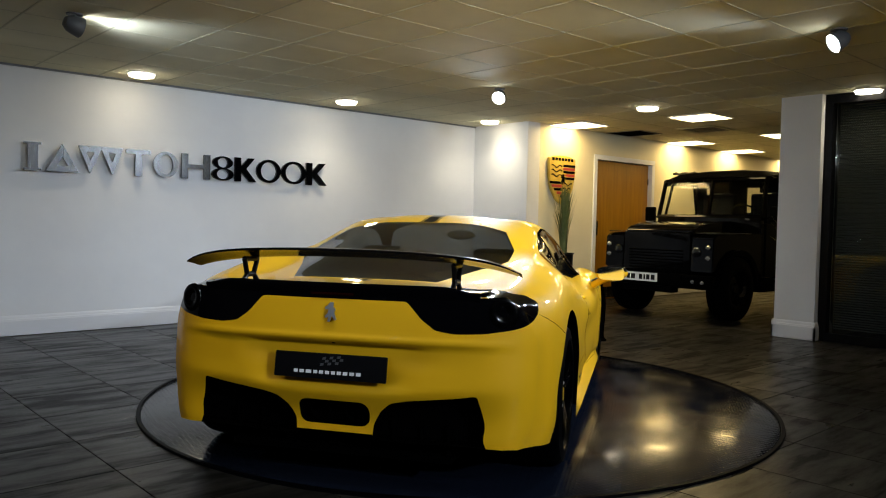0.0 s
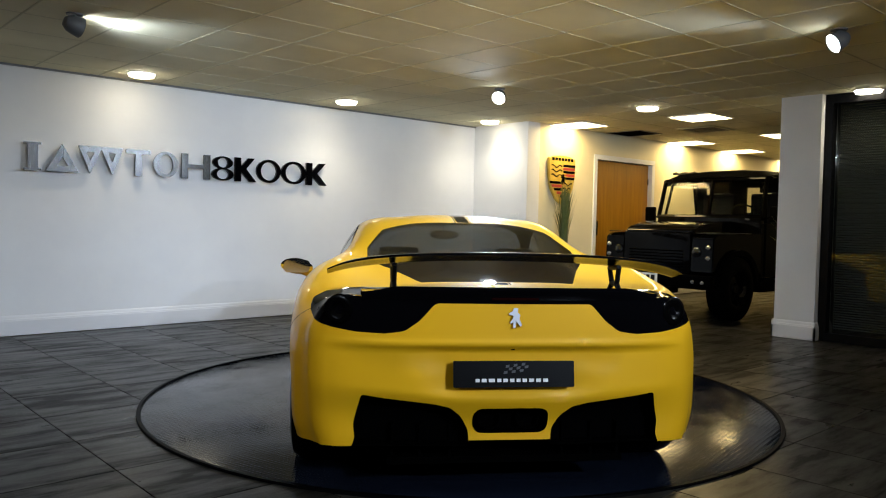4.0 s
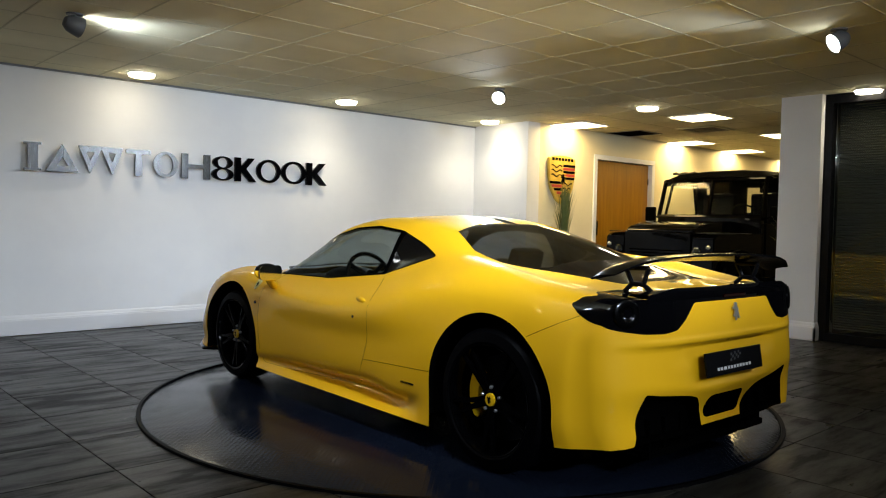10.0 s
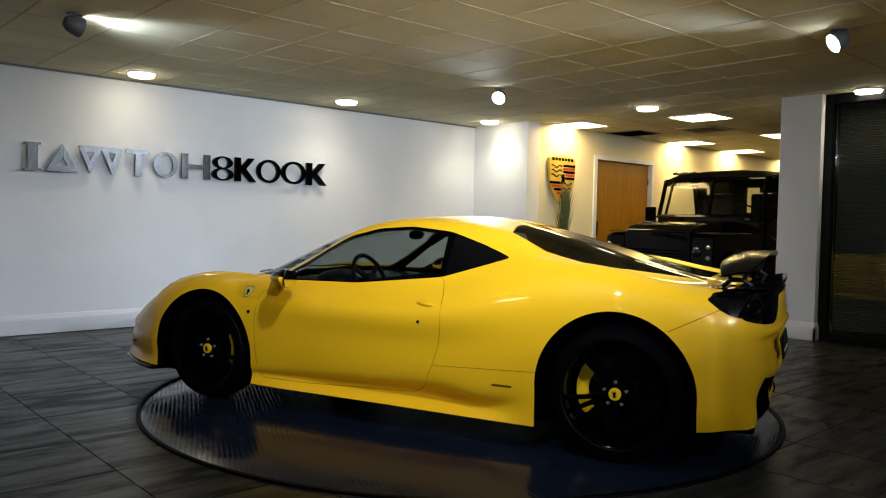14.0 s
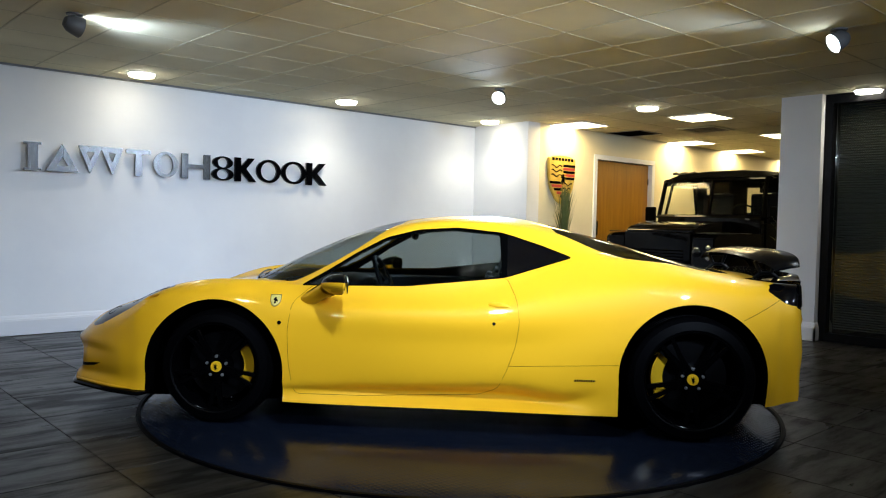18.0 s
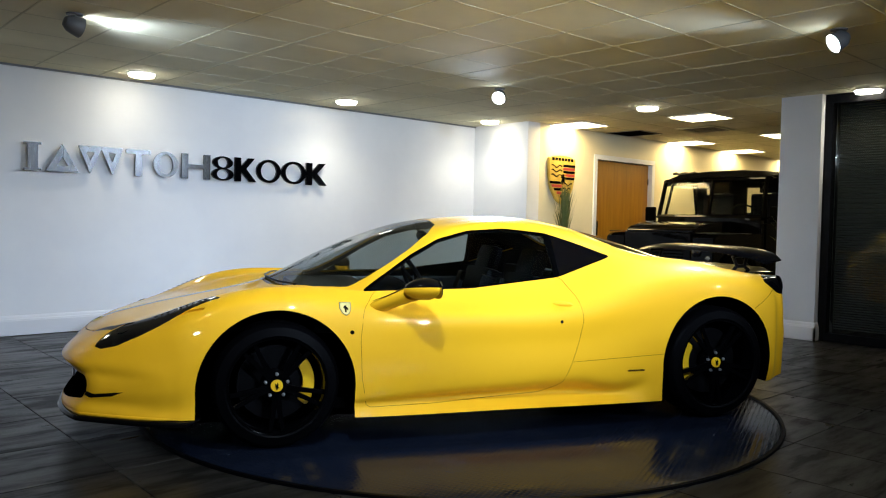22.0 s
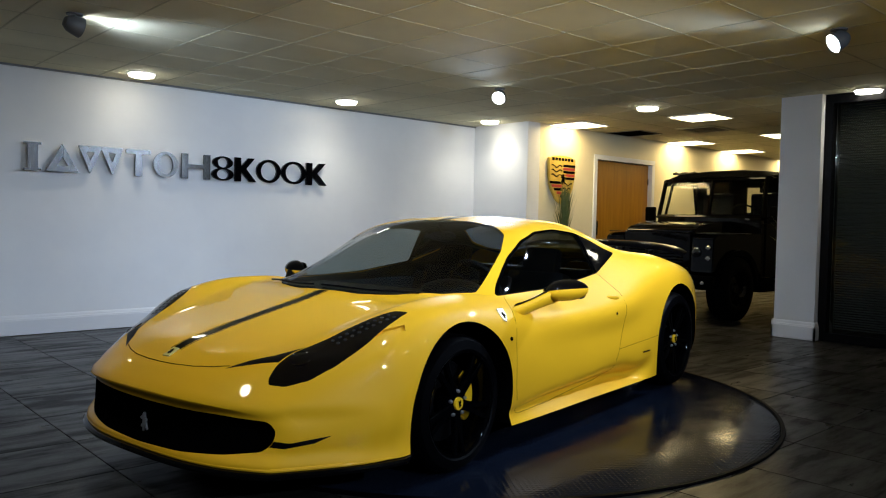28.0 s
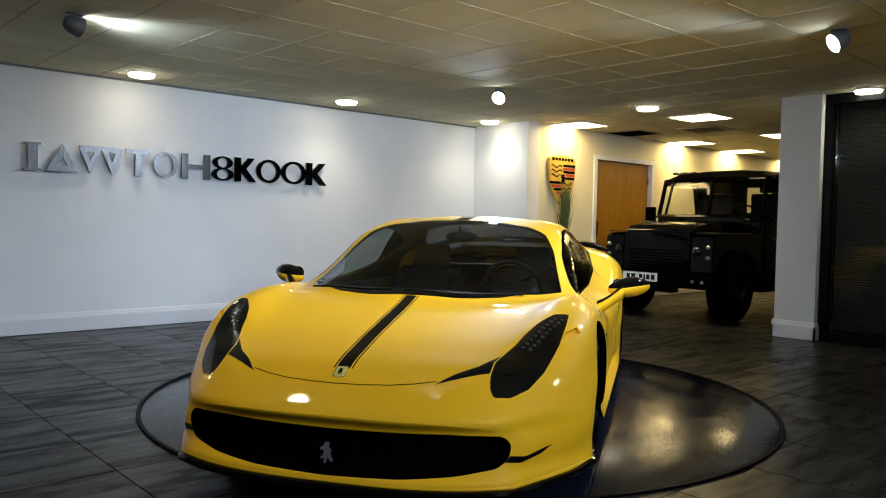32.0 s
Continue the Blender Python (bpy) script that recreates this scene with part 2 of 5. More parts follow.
def pattern_plate(m):
    """Raised chequer pattern on sheet metal."""
    t = m.node_tree
    b = t.nodes["Principled BSDF"]
    co = t.nodes.new("ShaderNodeTexCoord")
    waves = []
    for turn in (45, -45):
        mp = t.nodes.new("ShaderNodeMapping")
        mp.inputs["Rotation"].default_value = (0, 0, radians(turn))
        link(m, co, "Object", mp, "Vector")
        w = t.nodes.new("ShaderNodeTexWave")
        w.inputs["Scale"].default_value = 12.5
        link(m, mp, "Vector", w, "Vector")
        waves.append(w)
    mul = t.nodes.new("ShaderNodeMath")
    mul.operation = "MULTIPLY"
    link(m, waves[0], "Fac", mul, 0)
    t.links.new(waves[1].outputs["Fac"], mul.inputs[1])
    sharp = t.nodes.new("ShaderNodeMath")
    sharp.operation = "POWER"
    sharp.inputs[1].default_value = 2.5
    t.links.new(mul.outputs[0], sharp.inputs[0])
    u = node(m, "ShaderNodeBump", Strength=0.34, Distance=0.002)
    t.links.new(sharp.outputs[0], u.inputs["Height"])
    scuff = node(m, "ShaderNodeTexNoise", Scale=2.2, Detail=10.0, Roughness=0.7, Distortion=0.8)
    link(m, co, "Object", scuff, "Vector")
    ramp = t.nodes.new("ShaderNodeValToRGB")
    ramp.color_ramp.elements[0].position, ramp.color_ramp.elements[1].position = 0.6, 0.76
    ramp.color_ramp.elements[0].color, ramp.color_ramp.elements[1].color = (0.0045, 0.0065, 0.0125, 1), (0.03, 0.033, 0.04, 1)
    link(m, scuff, "Fac", ramp, "Fac")
    link(m, ramp, "Color", b, "Base Color")
    link(m, u, "Normal", b, "Normal")
    n = node(m, "ShaderNodeTexNoise", Scale=3.5, Detail=9.0, Roughness=0.65)
    link(m, co, "Object", n, "Vector")
    q = t.nodes.new("ShaderNodeMapRange")
    q.inputs["From Min"].default_value, q.inputs["From Max"].default_value = 0.32, 0.68
    q.inputs["To Min"].default_value, q.inputs["To Max"].default_value = 0.05, 0.26
    link(m, n, "Fac", q, "Value")
    link(m, q, "Result", b, "Roughness")
    return m


M["plate"] = pattern_plate(material("chequer_plate", (0.002, 0.0025, 0.004), 0.25, 0.0, 0, 0.18))
M["gold"] = varied(material("gold_enamel", (0.62, 0.42, 0.06), 0.35), (0.5, 0.32, 0.04), (0.66, 0.46, 0.08), 12)
M["red_enamel"] = material("red_enamel", (0.42, 0.04, 0.03), 0.3)
M["leaf"] = varied(material("grass_leaf", (0.09, 0.12, 0.03), 0.5), (0.06, 0.09, 0.02), (0.16, 0.17, 0.05), 9)
M["slat"] = material("blind_slat", (0.13, 0.142, 0.134), 0.5)
# dark grey puts the unlit office's shade into its wall colour
M["office"] = material("unlit_office_wall", (0.12, 0.12, 0.12), 0.8)
M["canvas"] = varied(material("black_canvas", (0.003, 0.003, 0.003), 0.85, spec=0.03), (0.002, 0.002, 0.002), (0.004, 0.004, 0.004), 30, bump=0.5, bump_scale=400)
M["lamp_glass"] = material("lamp_glass", (0.30, 0.30, 0.30), 0.12, 0.6, 1.0)
M["plate_white"] = material("plate_white", (0.7, 0.7, 0.68), 0.4)
M["switch"] = material("switch_plastic", (0.8, 0.8, 0.78), 0.3)


def profile_strip(name, pts, path, mat, label):
    """A moulding: a cross-section (out, up) run along straight lengths of wall."""
    bm = bmesh.new()
    for (x0, y0), (x1, y1), (nx, ny) in path:
        a = [bm.verts.new((x0 + nx * o, y0 + ny * o, z)) for o, z in pts]
        b = [bm.verts.new((x1 + nx * o, y1 + ny * o, z)) for o, z in pts]
        for k in range(len(pts) - 1):
            bm.faces.new((a[k], a[k + 1], b[k + 1], b[k]))
        bm.faces.new(a)
        bm.faces.new(b)
    return structure(name, bm, mat, label, "baseboard")


SKIRT = [(0.0, 0.0), (.020, 0.0), (.020, .135), (.017, .142), (.017, .150), (.012, .158), (.010, .172), (.005, .185), (0.0, .188)]


def build_column():
    structure("column", boxed(4.66, 5.08, -.475, -.05, -.006, CEIL + .05, .006), M["white_wall"], "square white painted column with skirting", "column")
    x0, x1, y0, y1 = 4.66, 5.08, -.475, -.05
    e = .02
    profile_strip("baseboard_column", SKIRT, [((x0, y0 - e), (x0, y1 + e), (-1, 0)), ((x0 - e, y0), (x1, y0), (0, -1)), ((x0 - e, y1), (x1, y1), (0, 1))], M["skirting"], "white moulded skirting round the column")
    profile_strip("baseboard_sign", SKIRT, [((-8, WALL_Y), (X_CORNER, WALL_Y), (0, -1)), ((X_CORNER, WALL_Y), (X_CORNER, Y_CREAM - e), (-1, 0))], M["skirting"], "white moulded skirting along the white wall")
    profile_strip("baseboard_cream", SKIRT, [((X_CORNER - e, Y_CREAM), (5.86, Y_CREAM), (0, -1)), ((7.52, Y_CREAM), (15, Y_CREAM), (0, -1))], M["skirting"], "white moulded skirting along the cream wall")


def build_ceiling():
    """Square boards in a recessed grid, with openings for the light panels."""
    bm = bmesh.new()
    z0, z1 = CEIL, CEIL + .02
    xs = [-2.15 + .6 * k for k in range(-10, 29)]
    ys = [-.16 + .6 * k for k in range(-13, 11)]
    g, c = .005, .003
    for x in xs:
        for y in ys:
            if x + .6 < -8 or y > WALL_Y or (x > X_CORNER and y > Y_CREAM):
                continue
            a = [bm.verts.new(v) for v in ((x + g, y + g, z1), (x + .6 - g, y + g, z1), (x + .6 - g, y + .6 - g, z1), (x + g, y + .6 - g, z1))]
            b = [bm.verts.new(v) for v in ((x + g, y + g, z0 + c), (x + .6 - g, y + g, z0 + c), (x + .6 - g, y + .6 - g, z0 + c), (x + g, y + .6 - g, z0 + c))]
            d = [bm.verts.new(v) for v in ((x + g + c, y + g + c, z0), (x + .6 - g - c, y + g + c, z0), (x + .6 - g - c, y + .6 - g - c, z0), (x + g + c, y + .6 - g - c, z0))]
            for p, q in ((a, b), (b, d)):
                for k in range(4):
                    bm.faces.new((p[k], p[(k + 1) % 4], q[(k + 1) % 4], q[k]))
            bm.faces.new(d)
    boards = len(bm.faces)
    for x in xs:
        if x > -8:
            box(bm, x - .0065, x + .0065, -8, WALL_Y if x < X_CORNER else Y_CREAM, CEIL - .002, CEIL + .004)
    for y in ys:
        if y < WALL_Y:
            box(bm, -8, X_CORNER if y > Y_CREAM else 15, y - .0065, y + .0065, CEIL - .0015, CEIL + .004)
    bm.faces.ensure_lookup_table()
    for f in bm.faces[boards:]:
        f.material_index = 1
    ob = structure("ceiling", bm, M["ceiling"], "suspended ceiling of square mineral boards in a thin grid", "ceiling")
    ob.data.materials.append(M["grid"])
    structure("ceiling_slab", boxed(-8, 15, -8, 6, CEIL + .016, CEIL + .14), M["grid"], "plain grey slab above the ceiling boards", "ceiling")
    bm = bmesh.new()
    box(bm, -8, X_CORNER, WALL_Y - .02, WALL_Y - .001, CEIL - .020, CEIL - .002)
    structure("trim_ceiling", bm, M["trim"], "grey edge trim where ceiling and wall meet", "trim")


# dark grey holds the shade of housings seen against their own light
M["lamp_backlit"] = material("lamp_housing", (0.10, 0.10, 0.10), 0.45)
M["trim"] = material("edge_trim", (0.16, 0.16, 0.16), 0.5)


def build_fixtures():
    for x, y, power in DOWNLIGHTS:
        d = tagged(empty("ceiling_light", pose(x, y, CEIL)), "round flat white ceiling light, lit", "ceiling light", "ceiling lights")
        bm = bmesh.new()
        lathe(bm, [(0.0, -.038), (.100, -.038), (.116, -.032), (.120, -.012)], Matrix())
        part("diffuser", bm, M["lit_warm"], d, "glowing diffuser", True)
        bm = bmesh.new()
        lathe(bm, [(.120, -.012), (.134, -.012), (.136, .004)], Matrix())
        part("base", bm, M["skirting"], d, "", True)
    for x, y in PANELS:
        d = tagged(empty("ceiling_panel", pose(x, y, CEIL)), "square recessed ceiling light panel, lit warm", "ceiling light", "panel lights")
        part("diffuser", boxed(-.285, .285, -.285, .285, -.014, .01), M["lit_panel"], d, "glowing diffuser")
        bm = bmesh.new()
        for a in range(4):
            box(bm, -.30, .30, .286, .30, -.016, .01, 0, pose(0, 0, 0, 0, 0, 90 * a))
        part("frame", bm, M["skirting"], d)
    # the unseen added spots get a housing and lens as well
    for (x, y), (tx, ty, tz), power, cone in SPOTS:
        d = tagged(empty("spotlight", pose(x, y, CEIL)), "round adjustable ceiling spotlight, lit, housing darkened as backlit", "spotlight", "spotlights")
        aim = look((0, 0, -.080), (tx - x, ty - y, tz - CEIL))
        bm = bmesh.new()
        lathe(bm, [(.0, .075), (.036, .068), (.056, .042), (.066, .0), (.070, -.036), (.072, -.046), (.067, -.047)], aim)
        part("housing", bm, M["lamp_backlit"], d, "cup-shaped housing, its backlit shade put into the grey", True)
        bm = bmesh.new()
        lathe(bm, [(.0, -.050), (.045, -.048), (.067, -.041)], aim)
        part("lens", bm, M["lit_cool"], d, "glowing lens", True)
        bm = bmesh.new()
        cyl(bm, .055, .055, .010, pose(0, 0, -.005), 32)
        cyl(bm, .012, .012, .04, pose(0, 0, -.02), 16)
        part("mount", bm, M["lamp_backlit"], d, "", True)
    v = tagged(empty("air_vent", pose(6.60, 1.92, CEIL)), "square ceiling air vent with dark slots", "air vent")
    # flat black sheet for the shade behind the vent slats
    part("backing", boxed(-.29, .29, -.29, .29, -.004, .01), M["void"], v)
    for a in range(4):
        part("frame", boxed(-.30, .30, .265, .30, -.018, .01, 0, pose(0, 0, 0, 0, 0, 90 * a)), M["grid"], v)
    for k in range(9):
        part("slat", boxed(-.26, .26, -.23 + k * .055, -.205 + k * .055, -.014, -.006), M["dark_metal"], v)
    h = tagged(empty("access_hatch", pose(6.45, 3.0, CEIL)), "open ceiling hatch beside the cream wall, its shade a black sheet", "hatch")
    # no hollow here: a black sheet gives the hatch its inner shade
    part("opening", boxed(-.28, .28, -.28, .28, -.003, .01), M["void"], h)
    for a in range(4):
        part("frame", boxed(-.30, .30, .28, .30, -.008, .01, 0, pose(0, 0, 0, 0, 0, 90 * a)), M["trim"], h)
    s = tagged(empty("light_switch", pose(X_CORNER, 3.53, 1.26)), "white double light switch on the return wall", "switch")
    part("plate", boxed(-.010, -.001, -.075, .075, -.043, .043, .003), M["switch"], s)
    for y in (-.03, .03):
        part("rocker", boxed(-.014, -.010, y - .014, y + .014, -.02, .02, .001), M["switch"], s)


def build_sign():
    """Eleven raised plain shapes: six of brushed steel, five black."""
    H = .27
    spans = [(-1.673, -1.45), (-1.456, -1.14), (-1.157, -.71), (-.694, -.43), (-.412, -.13), (-.104, .235), (.24, .515), (.519, .80), (.789, 1.12), (1.116, 1.465), (1.46, 1.77)]

    def ring(bm, cx, rx, m, w=.055):
        n = 48
        loops = []
        for dx, dz, d in ((0, 0, 0), (0, 0, .03), (w, .03, .03), (w, .03, 0)):
            loops.append([bm.verts.new(m @ Vector((cx + (rx - dx) * math.cos(2 * math.pi * k / n), H / 2 + (H / 2 - dz) * math.sin(2 * math.pi * k / n), d))) for k in range(n)])
        for p, q in zip(loops, loops[1:] + loops[:1]):
            for k in range(n):
                bm.faces.new((p[k], p[(k + 1) % n], q[(k + 1) % n], q[k]))

    def hollow(bm, tri, m, f):
        """A triangle with a triangular opening."""
        c = sum((Vector(p) for p in tri), Vector((0, 0))) / 3
        loops = []
        for k, d in ((1, 0), (1, .03), (f, .03), (f, 0)):
            loops.append([bm.verts.new(m @ Vector((*(c + (Vector(p) - c) * k), d))) for p in tri])
        for p, q in zip(loops, loops[1:] + loops[:1]):
            for k in range(3):
                bm.faces.new((p[k], p[(k + 1) % 3], q[(k + 1) % 3], q[k]))

    def post(x, w, e=.018, t=.022):
        return [(x - e, 0), (x + w + e, 0), (x + w + e, t), (x + w, t), (x + w, H - t), (x + w + e, H - t), (x + w + e, H), (x - e, H), (x - e, H - t), (x, H - t), (x, t), (x - e, t)]

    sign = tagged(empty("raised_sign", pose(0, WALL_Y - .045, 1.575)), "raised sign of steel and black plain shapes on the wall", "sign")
    for (a, b), kind, n in zip(spans, "ptvcrodkrrk", range(11)):
        bm = bmesh.new()
        m = pose(a, 0, 0, 90, 0, 0)
        w = b - a - .014
        shapes = {"p": post(w / 2 - .045, .09, .03),
                  "c": [(w / 2 - .035, 0), (w / 2 + .035, 0), (w / 2 + .03, H - .045), (w, H - .045), (w, H), (0, H), (0, H - .045), (w / 2 - .03, H - .045)],
                  "o": [(0, 0), (w * .22, 0), (w * .22, H * .42), (w * .78, H * .42), (w * .78, 0), (w, 0), (w, H), (w * .78, H), (w * .78, H * .58), (w * .22, H * .58), (w * .22, H), (0, H)],
                  "k": [(0, 0), (w * .28, 0), (w * .28, H * .40), (w * .68, 0), (w, 0), (w * .52, H * .54), (w * .92, H), (w * .62, H), (w * .28, H * .64), (w * .28, H), (0, H)]}
        if kind == "r":
            ring(bm, w / 2, w / 2, m)
        elif kind == "d":
            ring(bm, w / 2, w / 2, m @ Matrix.Diagonal((1, .52, 1, 1)), .06)
            ring(bm, w / 2, w / 2 - .01, m @ Matrix.Translation((0, H * .48, 0)) @ Matrix.Diagonal((1, .52, 1, 1)), .06)
        elif kind == "t":
            hollow(bm, [(0, 0), (w, 0), (w * .5, H)], m, .34)
        elif kind == "v":
            hollow(bm, [(0, H), (w * .25, 0), (w * .52, H)], m, .36)
            hollow(bm, [(w * .48, H), (w * .75, 0), (w, H)], m, .36)
        else:
            prism(bm, shapes[kind], .03, m)
        bmesh.ops.recalc_face_normals(bm, faces=bm.faces)
        part("raised_shape", bm, M["steel"] if n < 6 else M["black"], sign, "brushed steel shape" if n < 6 else "gloss black shape")
        if kind in "pc":
            bm = bmesh.new()
            cyl(bm, .006, .006, .044, pose(a + w / 2, .0225, H * .5, 90, 0, 0), 8)
            part("standoff", bm, M["steel"], sign)


def build_door():
    d = tagged(empty("door_1"), "closed wide flush wooden door in a white frame", "door", kind="structure")
    part("leaf", boxed(5.955, 7.425, Y_CREAM + .06, Y_CREAM + .105, .006, 2.145, .004), M["wood"], d, "orange-brown wooden leaf")
    f = Y_CREAM
    for name, a in (("jamb", (5.875, 5.95, f - .018, f + .20, 0, 2.15, .004)), ("jamb", (7.43, 7.505, f - .018, f + .20, 0, 2.15, .004)), ("head", (5.875, 7.505, f - .018, f + .20, 2.152, 2.225, .004))):
        part(name, boxed(*a), M["skirting"], d, "white painted frame")
    for z in (.25, 1.05, 1.88):
        bm = bmesh.new()
        cyl(bm, .010, .010, .10, pose(7.418, f + .055, z), 12)
        part("hinge", bm, M["steel"], d)
    part("kick_plate", boxed(6.0, 7.38, f + .056, f + .0595, .03, .20, .001), M["steel"], d)
    bm = bmesh.new()
    box(bm, 6.0, 6.03, f + .01, f + .03, 1.0, 1.22, .006)
    box(bm, 6.008, 6.022, f + .02, f + .062, 1.01, 1.03)
    box(bm, 6.008, 6.022, f + .02, f + .062, 1.19, 1.21)
    part("pull_handle", bm, M["steel"], d)


def build_crest():
    """Wall shield in gold with red and black bands; its marks are plain bars."""
    c = tagged(empty("wall_crest", pose(5.08, Y_CREAM - .005, 1.80)), "large gold wall shield with red and black bands", "sign")
    w, top, tip = .30, .32, -.36
    out = [(-w, top - .02), (-w * .5, top + .012), (0, top + .02), (w * .5, top + .012), (w, top - .02), (w * .98, .05), (w * .82, -.14), (w * .45, -.29), (0, tip), (-w * .45, -.29), (-w * .82, -.14), (-w * .98, .05)]
    m = pose(0, 0, 0, 90, 0, 0)
    bm = bmesh.new()
    prism(bm, out, .045, m)
    bmesh.ops.bevel(bm, geom=[e for e in bm.edges], offset=.012, segments=2, affect="EDGES")
    part("shield", bm, M["gold"], c, "gold shield plate", True)

    def band(poly, mat, d=.05, label=""):
        b = bmesh.new()
        prism(b, poly, .006, pose(0, -.044, 0, 90, 0, 0))
        part("band", b, mat, c, label)

    for k in range(5):
        mat = M["black"] if k % 2 == 0 else M["red_enamel"]
        z = .215 - k * .045
        band([(.015, z - .034), (w * .92 - k * .004, z - .034), (w * .93 - k * .003, z), (.015, z)], mat)
    for k in range(5):
        mat = M["black"] if k % 2 == 0 else M["red_enamel"]
        z = -.03 - k * .048
        q = w * (.90 - .13 * k - .03 * k * k / 2)
        band([(-q, z - .036), (-.015, z - .036), (-.015, z), (-q * 1.06, z)], mat)
    for sx, sz in ((-1, 1), (1, -1)):
        for k in range(3):
            z = (.19 - k * .065) if sz > 0 else (-.06 - k * .065)
            q = w * (.85 if sz > 0 else .75 - .18 * k)
            pts = [(.02 + (q - .03) * j / 8, z + .018 * math.sin(j * 1.1)) for j in range(9)]
            poly = [(sx * x, y) for x, y in pts] + [(sx * x, y - .014) for x, y in reversed(pts)]
            band(poly if sx > 0 else poly[::-1], M["black"])
    band([(-.075, .09), (.075, .09), (.07, -.02), (0, -.11), (-.07, -.02)][::-1], M["gold"])
    b = bmesh.new()
    horse(b, pose(0, -.050, 0, 90, 0, 0), 1.9)
    part("mark", b, M["black"], c, "black mark")
    for k in range(7):
        x = -.235 + k * .07
        band([(x, .265), (x + .045, .265), (x + .045, .305), (x, .305)], M["black"])


def build_plants():
    rnd = random.Random(4)
    for (x, y, top, base), lean in (((4.92, 3.08, 1.80, .76), .15), ((5.52, .17, 1.42, .78), .22)):
        p = tagged(empty("potted_grass", pose(x, y, 0)), "tall dried green grass in a black pedestal planter", "plant", "potted grasses")
        bm = bmesh.new()
        lathe(bm, [(.0, .0), (.10, .0), (.105, .01), (.14, base - .02), (.15, base - .015), (.15, base), (.135, base), (.13, base - .04), (.0, base - .04)], Matrix(), 32)
        part("planter", bm, M["satin"], p, "tall black planter", True)
        for k in range(110):
            a, r0 = rnd.uniform(0, 6.283), rnd.uniform(0, .05)
            h = rnd.uniform(.55, 1.05) * (top - base)
            out = rnd.uniform(.1, 1) * lean
            d = Vector((math.cos(a), math.sin(a), 0))
            s = Vector((-d.y, d.x, 0))
            bm = bmesh.new()
            rows = []
            for j in range(7):
                t = j / 6
                c = d * (r0 + out * t**2.2) + Vector((0, 0, base - .05 + h * (t - .12 * out / lean * t**3)))
                ww = .013 * (1 - t) ** .6 + .001
                rows.append((bm.verts.new(c - s * ww), bm.verts.new(c + s * ww)))
            for q, w in zip(rows, rows[1:]):
                bm.faces.new((q[0], q[1], w[1], w[0]))
            part("leaf", bm, M["leaf"], p, "", True)


def build_partition():
    """Dark glazed office front with blinds behind the glass."""
    g = tagged(empty("window_1"), "black framed office glazing with lowered blinds", "window", kind="structure")
    x0, x1 = 4.74, 4.84
    for a in ((x0, x1, -.56, -.478, 0, CEIL - .002), (x0, x1, -4.2, -4.1, 0, CEIL - .002), (x0, x1, -2.36, -2.28, .09, CEIL - .10)):
        part("mullion", boxed(*a, .003), M["satin"], g, "black frame")
    for a in ((x0, x1, -4.1, -.56, CEIL - .10, CEIL - .002), (x0, x1, -4.1, -.56, 0, .09)):
        part("rail", boxed(*a, .003), M["satin"], g, "black frame")
    for y0, y1 in ((-2.28, -.56), (-4.1, -2.36)):
        part("pane", boxed(4.785, 4.793, y0, y1, .09, CEIL - .10), M["clear"], g, "glass pane").visible_shadow = False
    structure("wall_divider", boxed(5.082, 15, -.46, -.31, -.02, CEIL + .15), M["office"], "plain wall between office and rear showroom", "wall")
    structure("wall_office", boxed(7.2, 7.35, -8, -.46, -.02, CEIL + .15), M["office"], "plain wall at the back of the office, its unlit shade in the colour", "wall")
    structure("wall_front", boxed(4.72, 4.86, -8, -4.2, -.02, CEIL + .15), M["white_wall"], "plain white wall beside the office glazing", "wall")
    b = tagged(empty("venetian_blind", pose(4.90, -1.435, 0)), "grey lowered venetian blind behind the office glass", "blind")
    part("head_rail", boxed(-.02, .02, -.87, .87, CEIL - .10, CEIL - .06), M["slat"], b)
    me = finish("slat", boxed(-.0125, .0125, -.865, .865, -.0006, .0006), M["slat"])
    for k in range(92):
        ob = new("slat", me)
        ob.parent = b
        ob.matrix_local = pose(0, 0, CEIL - .12 - k * .0255, 0, 38, 0)
    for y in (-.6, .6):
        part("cord", boxed(-.001, .001, y - .001, y + .001, .10, CEIL - .10), M["slat"], b)


